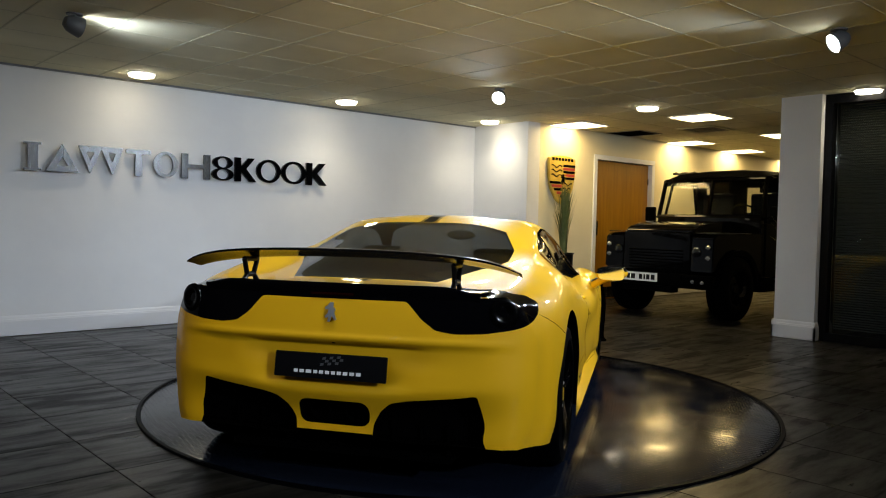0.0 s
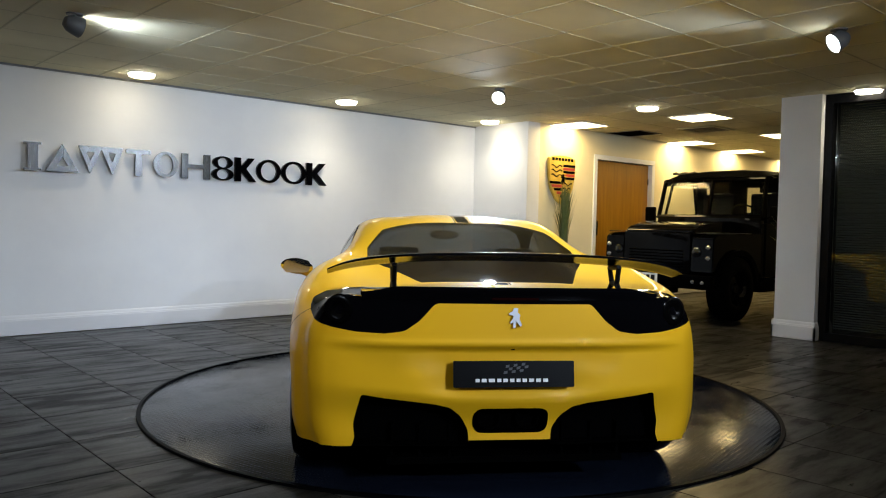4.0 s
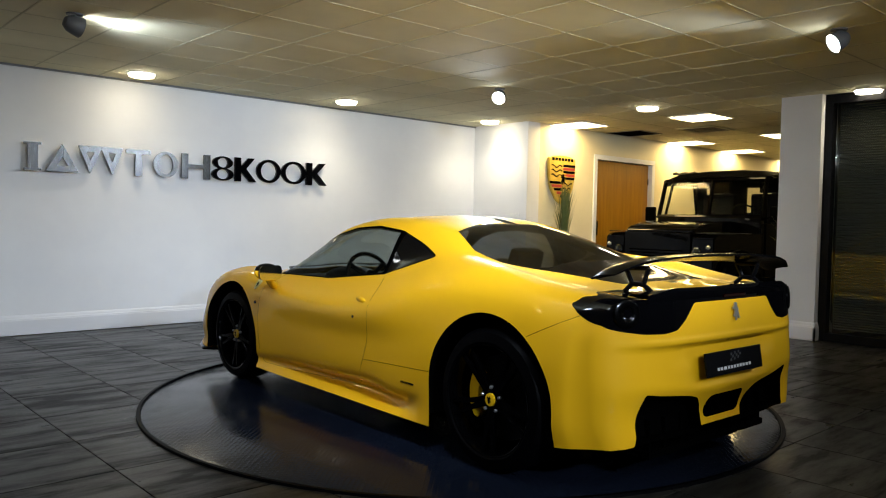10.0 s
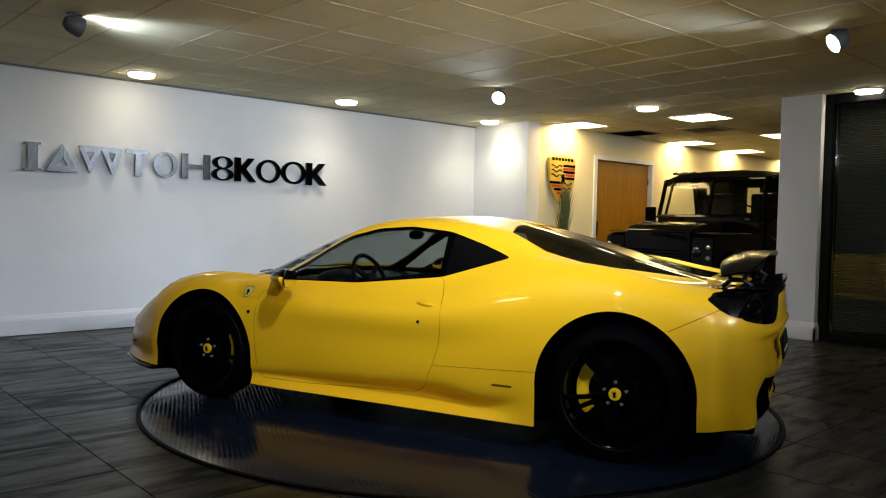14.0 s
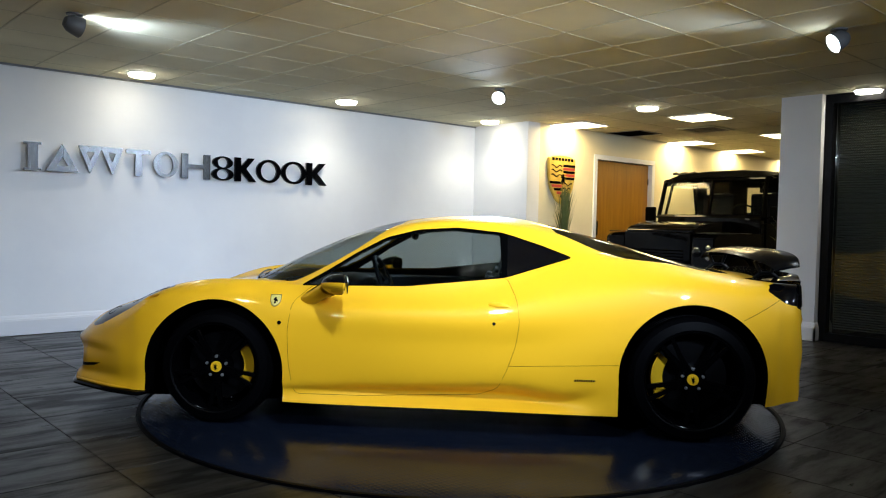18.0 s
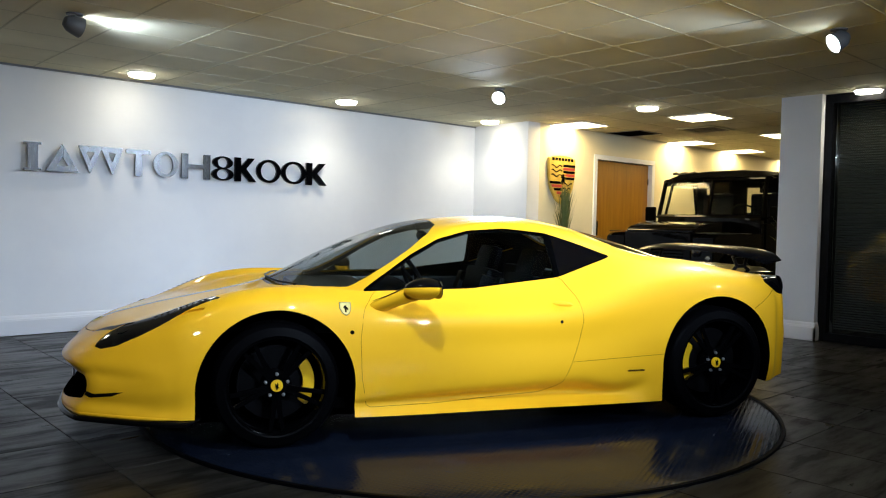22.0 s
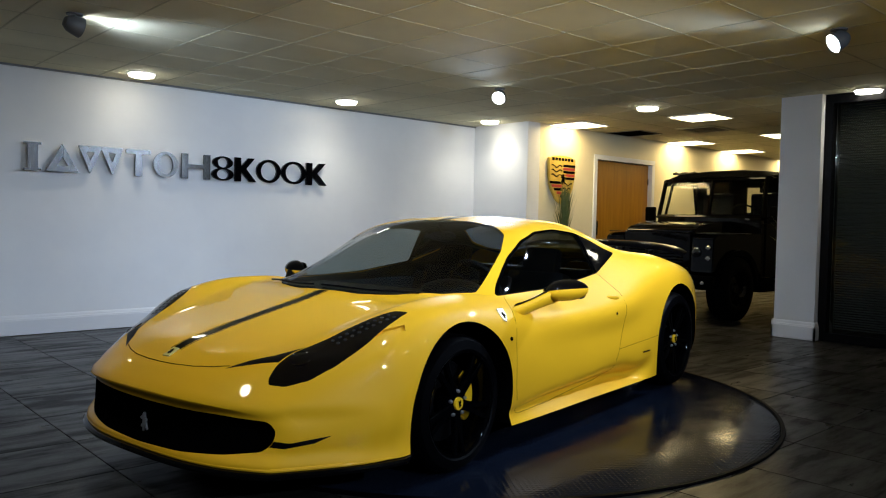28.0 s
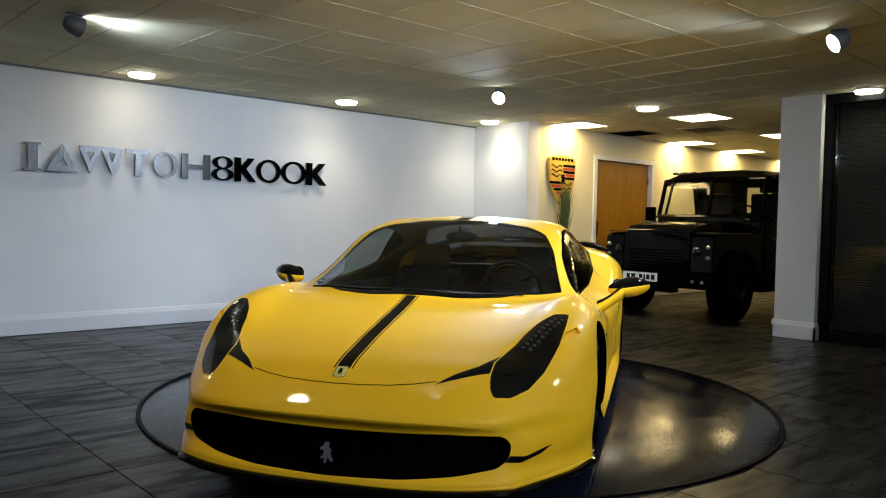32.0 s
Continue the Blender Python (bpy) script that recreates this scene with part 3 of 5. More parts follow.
def build_off_roader():
    c = tagged(empty("off_road_car", pose(5.0, 1.67, -.006, 0, 0, 178)), "black boxy off-road car with a canvas soft top", "car")
    B, S = M["ebony"], M["ebony_matt"]
    part("tub", boxed(-3.75, -1.22, -.80, .80, .52, 1.22, .02), B, c, "", True)
    bm = bmesh.new()
    prism(bm, [(-1.24, 1.23), (-.95, 1.25), (-.40, 1.215), (-.12, 1.16), (-.06, 1.10), (-.06, .70), (-1.24, .70)], 1.02, pose(0, .51, 0, 90, 0, 0))
    bmesh.ops.bevel(bm, geom=list(bm.edges), offset=.025, segments=3, affect="EDGES")
    part("bonnet", bm, B, c, "", True)
    for s in (1, -1):
        bm = bmesh.new()
        prof = [(-1.22, 1.10), (-.30, 1.08), (-.12, 1.065), (-.05, 1.03), (-.03, .62), (-.20, .62)] + ring_poly(-.60, .40, .46, 30, 150, 14) + [(-1.22, .55)]
        prism(bm, prof, .30, pose(0, (.80 if s > 0 else -.50), 0, 90, 0, 0))
        bmesh.ops.bevel(bm, geom=list(bm.edges), offset=.012, segments=2, affect="EDGES")
        part("wing", bm, B, c, "", True)
        bm = bmesh.new()
        lo, hi = ring_poly(-.60, .40, .43, 8, 172, 24), ring_poly(-.60, .40, .49, 8, 172, 24)
        prism(bm, lo + hi[::-1], .10, pose(0, s * .80 + .05, 0, 90, 0, 0))
        part("arch_flare", bm, S, c, "black plastic arch flare", True)
        bm = bmesh.new()
        prism(bm, ring_poly(-2.98, .40, .43, 8, 172, 24) + ring_poly(-2.98, .40, .49, 172, 8, 24), .10, pose(0, s * .80 + .05, 0, 90, 0, 0))
        part("arch_flare", bm, S, c, "black plastic arch flare", True)
        part("wing_top", boxed(-.95, -.10, s * .66 - .13, s * .66 + .13, 1.088, 1.098, .002), M["dark_metal"], c, "chequer plate wing top")
        # lamps
        for name, y, z, r, mat in (("headlamp", .575, .86, .052, M["lamp_glass"]), ("side_lamp", .735, .92, .026, M["lamp_glass"]), ("indicator", .735, .79, .026, M["lamp_glass"]), ("fog_lamp", .60, .50, .030, M["lamp_glass"]), ("fog_lamp", .73, .495, .030, M["lamp_glass"])):
            bm = bmesh.new()
            lathe(bm, [(.0, .022), (r * .6, .018), (r * .92, .006), (r, .0), (r * 1.12, -.004), (r * 1.12, -.03)], pose(-.02 if name != "fog_lamp" else .07, s * y, z, 0, 90, 0), 28)
            part(name, bm, mat if name != "headlamp" else M["lens_grey"], c, "", True)
        # door with window frame
        part("door", boxed(-2.12, -1.28, s * .79 - .03, s * .79 + .03, .55, 1.23, .012), B, c, "", True)
        bm = bmesh.new()
        for a, b in (((-1.34, 1.23), (-1.46, 1.83)), ((-1.46, 1.83), (-2.10, 1.85)), ((-2.10, 1.85), (-2.12, 1.23))):
            tube(bm, [(a[0], s * .77, a[1]), (b[0], s * .70, b[1])], .022, 8)
        part("door_frame", bm, S, c)
        # wing mirror
        bm = bmesh.new()
        box(bm, -1.30, -1.24, s * .95 - .08, s * .95 + .08, 1.24, 1.45, .025)
        tube(bm, [(-1.27, s * .78, 1.28), (-1.27, s * .90, 1.32)], .012, 6)
        part("wing_mirror", bm, S, c, "", True)
        # seats
        seat = empty("seat")
        seat.parent = c
        bm = bmesh.new()
        box(bm, -2.15, -1.70, s * .38 - .22, s * .38 + .22, .95, 1.10, .04)
        part("cushion", bm, M["leather"], seat, "", True)
        bm = bmesh.new()
        box(bm, -2.28, -2.14, s * .38 - .25, s * .38 + .25, 1.05, 1.66, .04)
        part("backrest", bm, M["leather"], seat, "", True)
        bm = bmesh.new()
        box(bm, -2.28, -2.18, s * .38 - .15, s * .38 + .15, 1.67, 1.85, .04)
        part("headrest", bm, M["leather"], seat, "", True)
    # front panel, grille, bumper
    part("front_panel", boxed(-.10, -.035, -.49, .49, .58, 1.09, .01), B, c, "", True)
    for k in range(7):
        part("grille_bar", boxed(-.04, -.022, -.40, .40, .63 + k * .038, .645 + k * .038, .003), S, c)
    part("bumper", boxed(-.02, .08, -.84, .84, .42, .58, .015), S, c, "", True)
    part("winch_tray", boxed(-.10, .06, -.42, .30, .34, .42, .01), S, c)
    bm = bmesh.new()
    prism(bm, [(-.26, -.055), (.26, -.055), (.26, .055), (-.26, .055)], .006, facing((.082, -.15, .52), (1, 0, 0)))
    plate = part("number_plate", bm, M["plate_white"], c, "white plate with black bars")
    for x, w in ((-.20, .05), (-.13, .06), (-.01, .05), (.06, .025), (.10, .05), (.17, .055)):
        bm = bmesh.new()
        prism(bm, [(x, -.032), (x + w, -.032), (x + w, .032), (x, .032)], .002, facing((.088, -.15, .52), (1, 0, 0)))
        part("bar", bm, M["black"], plate)
    # windscreen with frame, wipers
    bm = bmesh.new()
    for a, b in (((-1.24, -.79, 1.30), (-1.36, -.76, 1.83)), ((-1.24, .79, 1.30), (-1.36, .76, 1.83)), ((-1.24, -.79, 1.31), (-1.24, .79, 1.31)), ((-1.36, -.76, 1.82), (-1.36, .76, 1.82)), ((-1.24, 0, 1.31), (-1.36, 0, 1.82))):
        tube(bm, [a, b], .03, 8)
    part("windscreen_frame", bm, B, c)
    bm = bmesh.new()
    prism(bm, [(-.77, 0), (.77, 0), (.74, .53), (-.74, .53)], .005, facing((-1.245, 0, 1.31), (.97, 0, .22)))
    part("windscreen", bm, M["clear"], c).visible_shadow = False
    part("scuttle", boxed(-1.30, -1.20, -.78, .78, .90, 1.31, .02), B, c, "", True)
    part("dashboard", boxed(-1.55, -1.30, -.70, .70, 1.05, 1.33, .03), S, c, "", True)
    # canvas top over hoops
    bm = bmesh.new()
    arc = [(-.80, 1.80), (-.75, 1.89), (-.58, 1.945), (-.25, 1.97), (0, 1.975), (.25, 1.97), (.58, 1.945), (.75, 1.89), (.80, 1.80)]
    rows = []
    for k, (x, dz) in enumerate(((-1.34, -.085), (-1.42, -.03), (-1.70, 0), (-2.1, .008), (-2.5, -.004), (-3.0, .006), (-3.55, 0), (-3.70, -.03))):
        rows.append([bm.verts.new((x, y, z + dz)) for y, z in arc])
    for a, b in zip(rows, rows[1:]):
        for k in range(len(arc) - 1):
            bm.faces.new((a[k], a[k + 1], b[k + 1], b[k]))
    r = bmesh.ops.extrude_face_region(bm, geom=list(bm.faces))
    bmesh.ops.translate(bm, vec=(0, 0, -.025), verts=[v for v in r["geom"] if isinstance(v, bmesh.types.BMVert)])
    part("soft_top", bm, M["canvas"], c, "black canvas soft top", True)
    for s in (1, -1):
        y0, y1 = s * .77 - .012, s * .77 + .012
        bm = bmesh.new()
        for a in ((-2.46, -2.20, 1.20, 1.84), (-3.70, -2.90, 1.20, 1.84), (-2.90, -2.46, 1.20, 1.50), (-2.90, -2.46, 1.77, 1.84)):
            box(bm, a[0], a[1], y0, y1, a[2], a[3])
        part("side_curtain", bm, M["canvas"], c, "black canvas side curtain with a small window")
    bm = bmesh.new()
    for a in ((-.34, .76, 1.20, 1.92), (-.76, -.34, 1.20, 1.42), (-.76, -.34, 1.83, 1.92)):
        box(bm, -3.74, -3.70, a[0], a[1], a[2], a[3])
    part("rear_curtain", bm, M["canvas"], c, "black canvas rear curtain with a window")
    # rolled canvas flap and its strap above the windscreen
    bm = bmesh.new()
    tube(bm, [(-1.50, -.74 + .05 * k, 1.935 + .008 * math.sin(k * 2.1)) for k in range(9)], [.016 + .006 * (k % 2) for k in range(9)], 8)
    part("canvas_roll", bm, M["canvas_pale"], c, "grey rolled canvas flap", True)
    # brace behind the seats, spare grab rail
    bm = bmesh.new()
    tube(bm, [(-2.40, -.70, 1.22), (-2.42, -.66, 1.72), (-2.42, -.50, 1.86), (-2.42, .50, 1.86), (-2.42, .66, 1.72), (-2.40, .70, 1.22)], .024, 8)
    tube(bm, [(-2.42, -.62, 1.80), (-2.9, -.72, 1.22)], .020, 8)
    tube(bm, [(-2.42, .62, 1.80), (-2.9, .72, 1.22)], .020, 8)
    part("roll_bar", bm, S, c, "black roll bar")
    bm = bmesh.new()
    tube(bm, [(-1.45, .36, 1.22), (-1.60, .36, 1.32)], .02, 8)
    m = pose(-1.60, .36, 1.34, 0, -50, 0)
    tube(bm, [m @ Vector((.19 * math.cos(a), .19 * math.sin(a), 0)) for a in (2 * math.pi * k / 28 for k in range(29))], .014, 6)
    part("steering_wheel", bm, S, c, "", True)
    # black blocks added below the tub in place of the shadow there
    for s in (1, -1):
        part("side_step", boxed(-2.52, -1.08, s * .80 - .07, s * .80 + .07, .34, .50, .02), S, c, "", True)
    part("chassis", boxed(-3.7, -.1, -.45, .45, .40, .53), S, c)
    for x in (-.60, -2.98):
        bm = bmesh.new()
        cyl(bm, .05, .05, 1.3, pose(x, 0, .40, 90, 0, 0), 16)
        part("axle", bm, S, c, "", True)
        for s in (1, -1):
            wheel = empty("wheel")
            wheel.parent = c
            wheel.matrix_local = pose(x, s * .72, .40, 90 if s < 0 else -90, 0, 0)
            r, h = .40, .13
            bm = bmesh.new()
            lathe(bm, [(r * .52, -h + .02), (r * .62, -h), (r * .90, -h + .01), (r * .99, -h + .03), (r, -h + .05), (r, -.02), (r - .012, -.015), (r - .012, .015), (r, .02), (r, h - .05), (r * .99, h - .03), (r * .90, h - .01), (r * .62, h), (r * .52, h - .02)], Matrix(), 56)
            part("tyre", bm, M["rubber"], wheel, "", True)
            bm = bmesh.new()
            lathe(bm, [(.0, h - .05), (.06, h - .045), (.075, h - .07), (r * .42, h - .085), (r * .50, h - .03), (r * .54, h - .015), (r * .54, -h + .02)], Matrix(), 48)
            part("rim", bm, M["rim"], wheel, "black steel rim", True)


M["canvas_pale"] = varied(material("worn_canvas", (0.10, 0.09, 0.06), 0.9), (0.06, 0.055, 0.035), (0.12, 0.11, 0.07), 40)
M["ebony_matt"] = material("black_plastic", (0.0008, 0.0008, 0.0008), 0.4, 0, 0, 0.01)
M["lens_grey"] = material("dark_lamp_glass", (0.02, 0.02, 0.02), 0.1, 0.5, 0.4)
build_column()
build_ceiling()
build_fixtures()
build_partition()
build_door()
from mathutils.bvhtree import BVHTree



# ------------------------------------------------------------ the yellow sports car
def curve(u, knots):
    """Smooth, monotone interpolation of (position, value, ...) knots."""
    ks = sorted(knots)
    if u <= ks[0][0]:
        return ks[0][1:]
    if u >= ks[-1][0]:
        return ks[-1][1:]
    i = max(k for k in range(len(ks) - 1) if ks[k][0] <= u)
    h = ks[i + 1][0] - ks[i][0]
    s = (u - ks[i][0]) / h
    out = []
    for c in range(1, len(ks[0])):
        def slope(k):
            if k == 0 or k == len(ks) - 1:
                a, b = (0, 1) if k == 0 else (-2, -1)
                return (ks[b][c] - ks[a][c]) / (ks[b][0] - ks[a][0])
            h0, h1 = ks[k][0] - ks[k - 1][0], ks[k + 1][0] - ks[k][0]
            d0, d1 = (ks[k][c] - ks[k - 1][c]) / h0, (ks[k + 1][c] - ks[k][c]) / h1
            return 0 if d0 * d1 <= 0 else (d0 * h1 + d1 * h0) / (h0 + h1)
        m0, m1 = slope(i), slope(i + 1)
        out.append((2 * s**3 - 3 * s**2 + 1) * ks[i][c] + (s**3 - 2 * s**2 + s) * h * m0
                   + (-2 * s**3 + 3 * s**2) * ks[i + 1][c] + (s**3 - s**2) * h * m1)
    return out


# Feature lines along the body, from the sill up to the centre line: (length position, half width, height).
SILL = [(2.40, .700, .180), (2.25, .860, .180), (2.0, .945, .180), (1.75, .955, .180), (0.93, .955, .145), (0, .958, .138), (-.93, .955, .132), (-1.7, .925, .20), (-1.9, .875, .21), (-2.02, .80, .22)]
LOWER = [(2.40, .70, .225), (2.25, .845, .23), (2.0, .93, .24), (1.75, .952, .26), (0.93, .938, .205), (0.5, .890, .207), (0, .866, .207), (-.35, .860, .200), (-.60, .896, .19), (-.93, .957, .24), (-1.7, .948, .30), (-1.9, .905, .31), (-2.02, .835, .32)]
FLANK = [(2.40, .735, .29), (2.25, .868, .31), (2.0, .945, .34), (1.75, .960, .37), (0.93, .955, .275), (0.5, .938, .272), (0, .938, .282), (-.35, .942, .295), (-.60, .950, .275), (-.93, .961, .36), (-1.33, .968, .42), (-1.7, .950, .44), (-1.9, .912, .45), (-2.02, .852, .46)]
MIDDLE = [(2.40, .71, .36), (2.25, .845, .40), (2.0, .928, .455), (1.75, .958, .51), (1.3, .968, .56), (0.93, .960, .53), (0.4, .950, .49), (0, .946, .49), (-.4, .950, .50), (-.93, .964, .55), (-1.33, .970, .61), (-1.7, .948, .60), (-1.9, .908, .60), (-2.02, .858, .60)]
SHOULDER = [(2.40, .60, .405), (2.34, .668, .452), (2.25, .745, .502), (2.0, .865, .598), (1.75, .890, .685), (1.5, .912, .730), (1.3, .915, .738), (1.0, .925, .70), (.5, .949, .655), (0, .953, .655), (-.4, .957, .69), (-.8, .935, .79), (-1.1, .925, .84), (-1.4, .922, .835), (-1.7, .905, .79), (-1.9, .872, .745), (-2.02, .845, .72)]
FENDER = [(2.40, .42, .424), (2.34, .475, .488), (2.25, .560, .548), (2.0, .678, .643), (1.75, .740, .733), (1.5, .768, .795), (1.3, .778, .812), (1.0, .802, .800), (.85, .815, .778), (.5, .816, .772), (.25, .814, .784), (-.3, .798, .846), (-.67, .745, .955), (-.9, .755, .968), (-1.2, .775, .956), (-1.5, .780, .904), (-1.8, .77, .862), (-2.02, .75, .845)]
RAIL = [(2.40, .27, .428), (2.34, .33, .498), (2.25, .40, .554), (2.0, .49, .634), (1.75, .555, .698), (1.5, .605, .754), (1.3, .65, .778), (1.1, .69, .785), (.90, .748, .800), (.72, .715, .882), (.57, .684, .968), (.4, .648, 1.066), (.2, .620, 1.120), (0, .610, 1.140), (-.3, .606, 1.130), (-.6, .598, 1.078), (-.94, .580, .990), (-1.2, .570, .934), (-1.5, .570, .886), (-1.8, .56, .862), (-2.02, .55, .850)]
INNER = [(2.40, .13, .430), (2.34, .17, .504), (2.25, .21, .562), (2.0, .26, .638), (1.75, .30, .694), (1.5, .33, .745), (1.3, .36, .778), (.96, .37, .928), (.66, .36, 1.058), (.42, .34, 1.140), (.21, .33, 1.178), (-.16, .32, 1.198), (-.39, .32, 1.184), (-.6, .32, 1.144), (-.94, .32, 1.058), (-1.3, .32, .962), (-1.6, .31, .898), (-1.85, .30, .868), (-2.02, .30, .852)]
CENTRE = [(2.40, 0, .432), (2.34, 0, .508), (2.25, 0, .566), (2.0, 0, .644), (1.75, 0, .699), (1.5, 0, .750), (1.36, 0, .784), (.96, 0, .958), (.66, 0, 1.082), (.42, 0, 1.156), (.21, 0, 1.193), (-.16, 0, 1.212), (-.39, 0, 1.196), (-.6, 0, 1.153), (-.94, 0, 1.066), (-1.3, 0, .968), (-1.6, 0, .902), (-1.85, 0, .872), (-2.02, 0, .853)]
LINES = [SILL, LOWER, FLANK, MIDDLE, SHOULDER, FENDER, RAIL, INNER, CENTRE]
NOSE, TAIL = 2.40, -2.02


def step(a, b, x):
    s = min(max((x - a) / (b - a), 0), 1)
    return s * s * (3 - 2 * s)


def bend(u, y, z):
    """Bow the nose and the tail in plan, and lean their faces."""
    front, rear = step(1.55, 2.40, u), step(-1.5, -2.02, u)
    q = (abs(y) / 0.95) ** 3
    x = u - 0.36 * front * q + 0.14 * rear * q
    x += 0.009 * step(2.1, 2.4, u) * (0.4 - z) / 0.2
    x += 0.010 * step(2.25, 2.4, u) * math.exp(-((z - 0.425) / 0.022) ** 2) - 0.036 * step(2.08, 2.36, u) * step(0.432, 0.368, z) * step(0.195, 0.255, z)
    tail = step(-1.85, -2.02, u)
    crease = 0.43 + 0.055 * (y / 0.8) ** 2
    calm = 1 - step(0.54, 0.80, abs(y))
    x -= tail * (0.085 * (0.86 - min(max(z, 0.45), 0.86)) + calm * (0.012 * math.exp(-((z - 0.655) / 0.014) ** 2) - 0.022 * step(0.656, 0.638, z)))
    x += 0.06 * tail * (abs(y) / 0.86) ** 8
    # shallow hollow round the plate, and the undercut below the bumper's crease
    reach = 0.27 + 0.10 * step(0.46, 0.63, z)
    x += tail * (0.028 * step(0.652, 0.630, z) * step(0.43, 0.47, z) * (1 - step(reach, reach + 0.055, abs(y))) + (0.10 + 0.40 * calm) * max(0.0, crease - z) * (1 - 0.6 * step(0.08, 0.24, crease - z)))
    return Vector((x, y, z))


def section(u, per=8):
    """Half a cross-section: points from the sill to the centre line."""
    p = [Vector((*curve(u, line), 0)) for line in LINES]
    p = [Vector((0.5 * (p[0].x + p[0].x), p[0].y, 0))] + p[1:]
    out = []
    for i in range(len(p) - 1):
        a = p[i - 1] if i else p[0] * 2 - p[1]
        b, c = p[i], p[i + 1]
        d = p[i + 2] if i + 2 < len(p) else Vector((-p[-2].x, p[-2].y, 0))
        for k in range(per):
            s = k / per
            out.append(0.5 * ((2 * b) + (c - a) * s + (2 * a - 5 * b + 4 * c - d) * s * s + (3 * b - a - 3 * c + d) * s**3))
    out.append(p[-1])
    out[-1].x = 0.0
    return [(max(v.x, 0.0), v.y) for v in out]


def body_skin():
    bm = bmesh.new()
    us = [TAIL + (NOSE - TAIL) * i / 160 for i in range(161)]
    grid = []
    for u in us:
        sec = section(u)
        row = [bm.verts.new(bend(u, -y, z)) for y, z in sec[:-1]] + [bm.verts.new(bend(u, 0, sec[-1][1]))] + [bm.verts.new(bend(u, y, z)) for y, z in reversed(sec[:-1])]
        grid.append(row)
    for a, b in zip(grid, grid[1:]):
        for i in range(len(a) - 1):
            bm.faces.new((a[i], a[i + 1], b[i + 1], b[i]))
    # the faces of nose and tail
    for row, u in ((grid[0], TAIL), (grid[-1], NOSE)):
        n = len(row) // 2
        last = None
        for i in range(n + 1):
            r, l = row[i], row[len(row) - 1 - i]
            if i == n:
                strip = [r]
            else:
                z, y = r.co.z, abs(r.co.y)
                strip = [r] + [bm.verts.new(bend(u, -y * (1 - 2 * k / 24), z)) for k in range(1, 24)] + [l]
            if last:
                if i == n:
                    for k in range(24):
                        bm.faces.new((last[k], last[k + 1], r))
                else:
                    for k in range(24):
                        bm.faces.new((last[k], last[k + 1], strip[k + 1], strip[k]))
            last = strip
    bmesh.ops.recalc_face_normals(bm, faces=bm.faces)
    top = max(bm.faces, key=lambda f: f.calc_center_median().z)
    if top.normal.z < 0:
        bmesh.ops.reverse_faces(bm, faces=bm.faces)
    return bm


AXES = {"x": (1, 2), "y": (0, 2), "z": (0, 1)}


def inside(poly, a, b):
    hit = False
    n = len(poly)
    for i in range(n):
        (x0, y0), (x1, y1) = poly[i], poly[(i + 1) % n]
        if (y0 > b) != (y1 > b) and a < (x1 - x0) * (b - y0) / (y1 - y0) + x0:
            hit = not hit
    return hit


def cut(bm, layer, axis, poly, number, accept, only=None):
    """Cut a closed outline, seen along an axis, into the skin, and number the faces inside it."""
    i, j = AXES[axis]
    lo = Vector((min(p[0] for p in poly), min(p[1] for p in poly)))
    hi = Vector((max(p[0] for p in poly), max(p[1] for p in poly)))

    def box2(f):
        us, vs = [v.co[i] for v in f.verts], [v.co[j] for v in f.verts]
        return min(us), max(us), min(vs), max(vs)

    def near():
        out = []
        for f in bm.faces:
            if accept(f.calc_center_median(), f.normal):
                u0, u1, v0, v1 = box2(f)
                if u1 > lo.x and u0 < hi.x and v1 > lo.y and v0 < hi.y:
                    out.append(f)
        return out

    pool = near()
    n = len(poly)
    for k in range(n):
        p, q = poly[k], poly[(k + 1) % n]
        a0, a1, b0, b1 = min(p[0], q[0]), max(p[0], q[0]), min(p[1], q[1]), max(p[1], q[1])
        some = []
        for f in pool:
            if f.is_valid:
                u0, u1, v0, v1 = box2(f)
                if u1 > a0 - 1e-4 and u0 < a1 + 1e-4 and v1 > b0 - 1e-4 and v0 < b1 + 1e-4:
                    some.append(f)
        if not some:
            continue
        co, no = Vector((0, 0, 0)), Vector((0, 0, 0))
        co[i], co[j] = p
        no[i], no[j] = q[1] - p[1], -(q[0] - p[0])
        if no.length < 1e-6:
            continue
        geom = list(some) + list({e for f in some for e in f.edges}) + list({v for f in some for v in f.verts})
        r = bmesh.ops.bisect_plane(bm, geom=geom, dist=1e-5, plane_co=co, plane_no=no.normalized())
        pool = [f for f in pool if f.is_valid] + [g for g in r["geom"] if isinstance(g, bmesh.types.BMFace)]
        pool = list(dict.fromkeys(pool))
    for f in near():
        c = f.calc_center_median()
        if inside(poly, c[i], c[j]) and (only is None or f[layer] in only):
            f[layer] = number


def ring_poly(cx, cz, r, start, end, n=40):
    return [(cx + r * math.cos(radians(start + (end - start) * k / n)), cz + r * math.sin(radians(start + (end - start) * k / n))) for k in range(n + 1)]


def rounded(poly, r=0.02, n=4):
    """Round the corners of an outline."""
    out = []
    m = len(poly)
    for k in range(m):
        a, b, c = Vector(poly[k - 1]), Vector(poly[k]), Vector(poly[(k + 1) % m])
        d = min(r, (a - b).length * 0.45, (c - b).length * 0.45)
        p, q = b + (a - b).normalized() * d, b + (c - b).normalized() * d
        for s in range(n + 1):
            t = s / n
            out.append(tuple(p.lerp(b, t).lerp(b.lerp(q, t), t)))
    return out


def CAR_TURN(t):
    return 122.374 + 5.6155 * (t - 16) + 0.000905 * (t - 16) ** 2


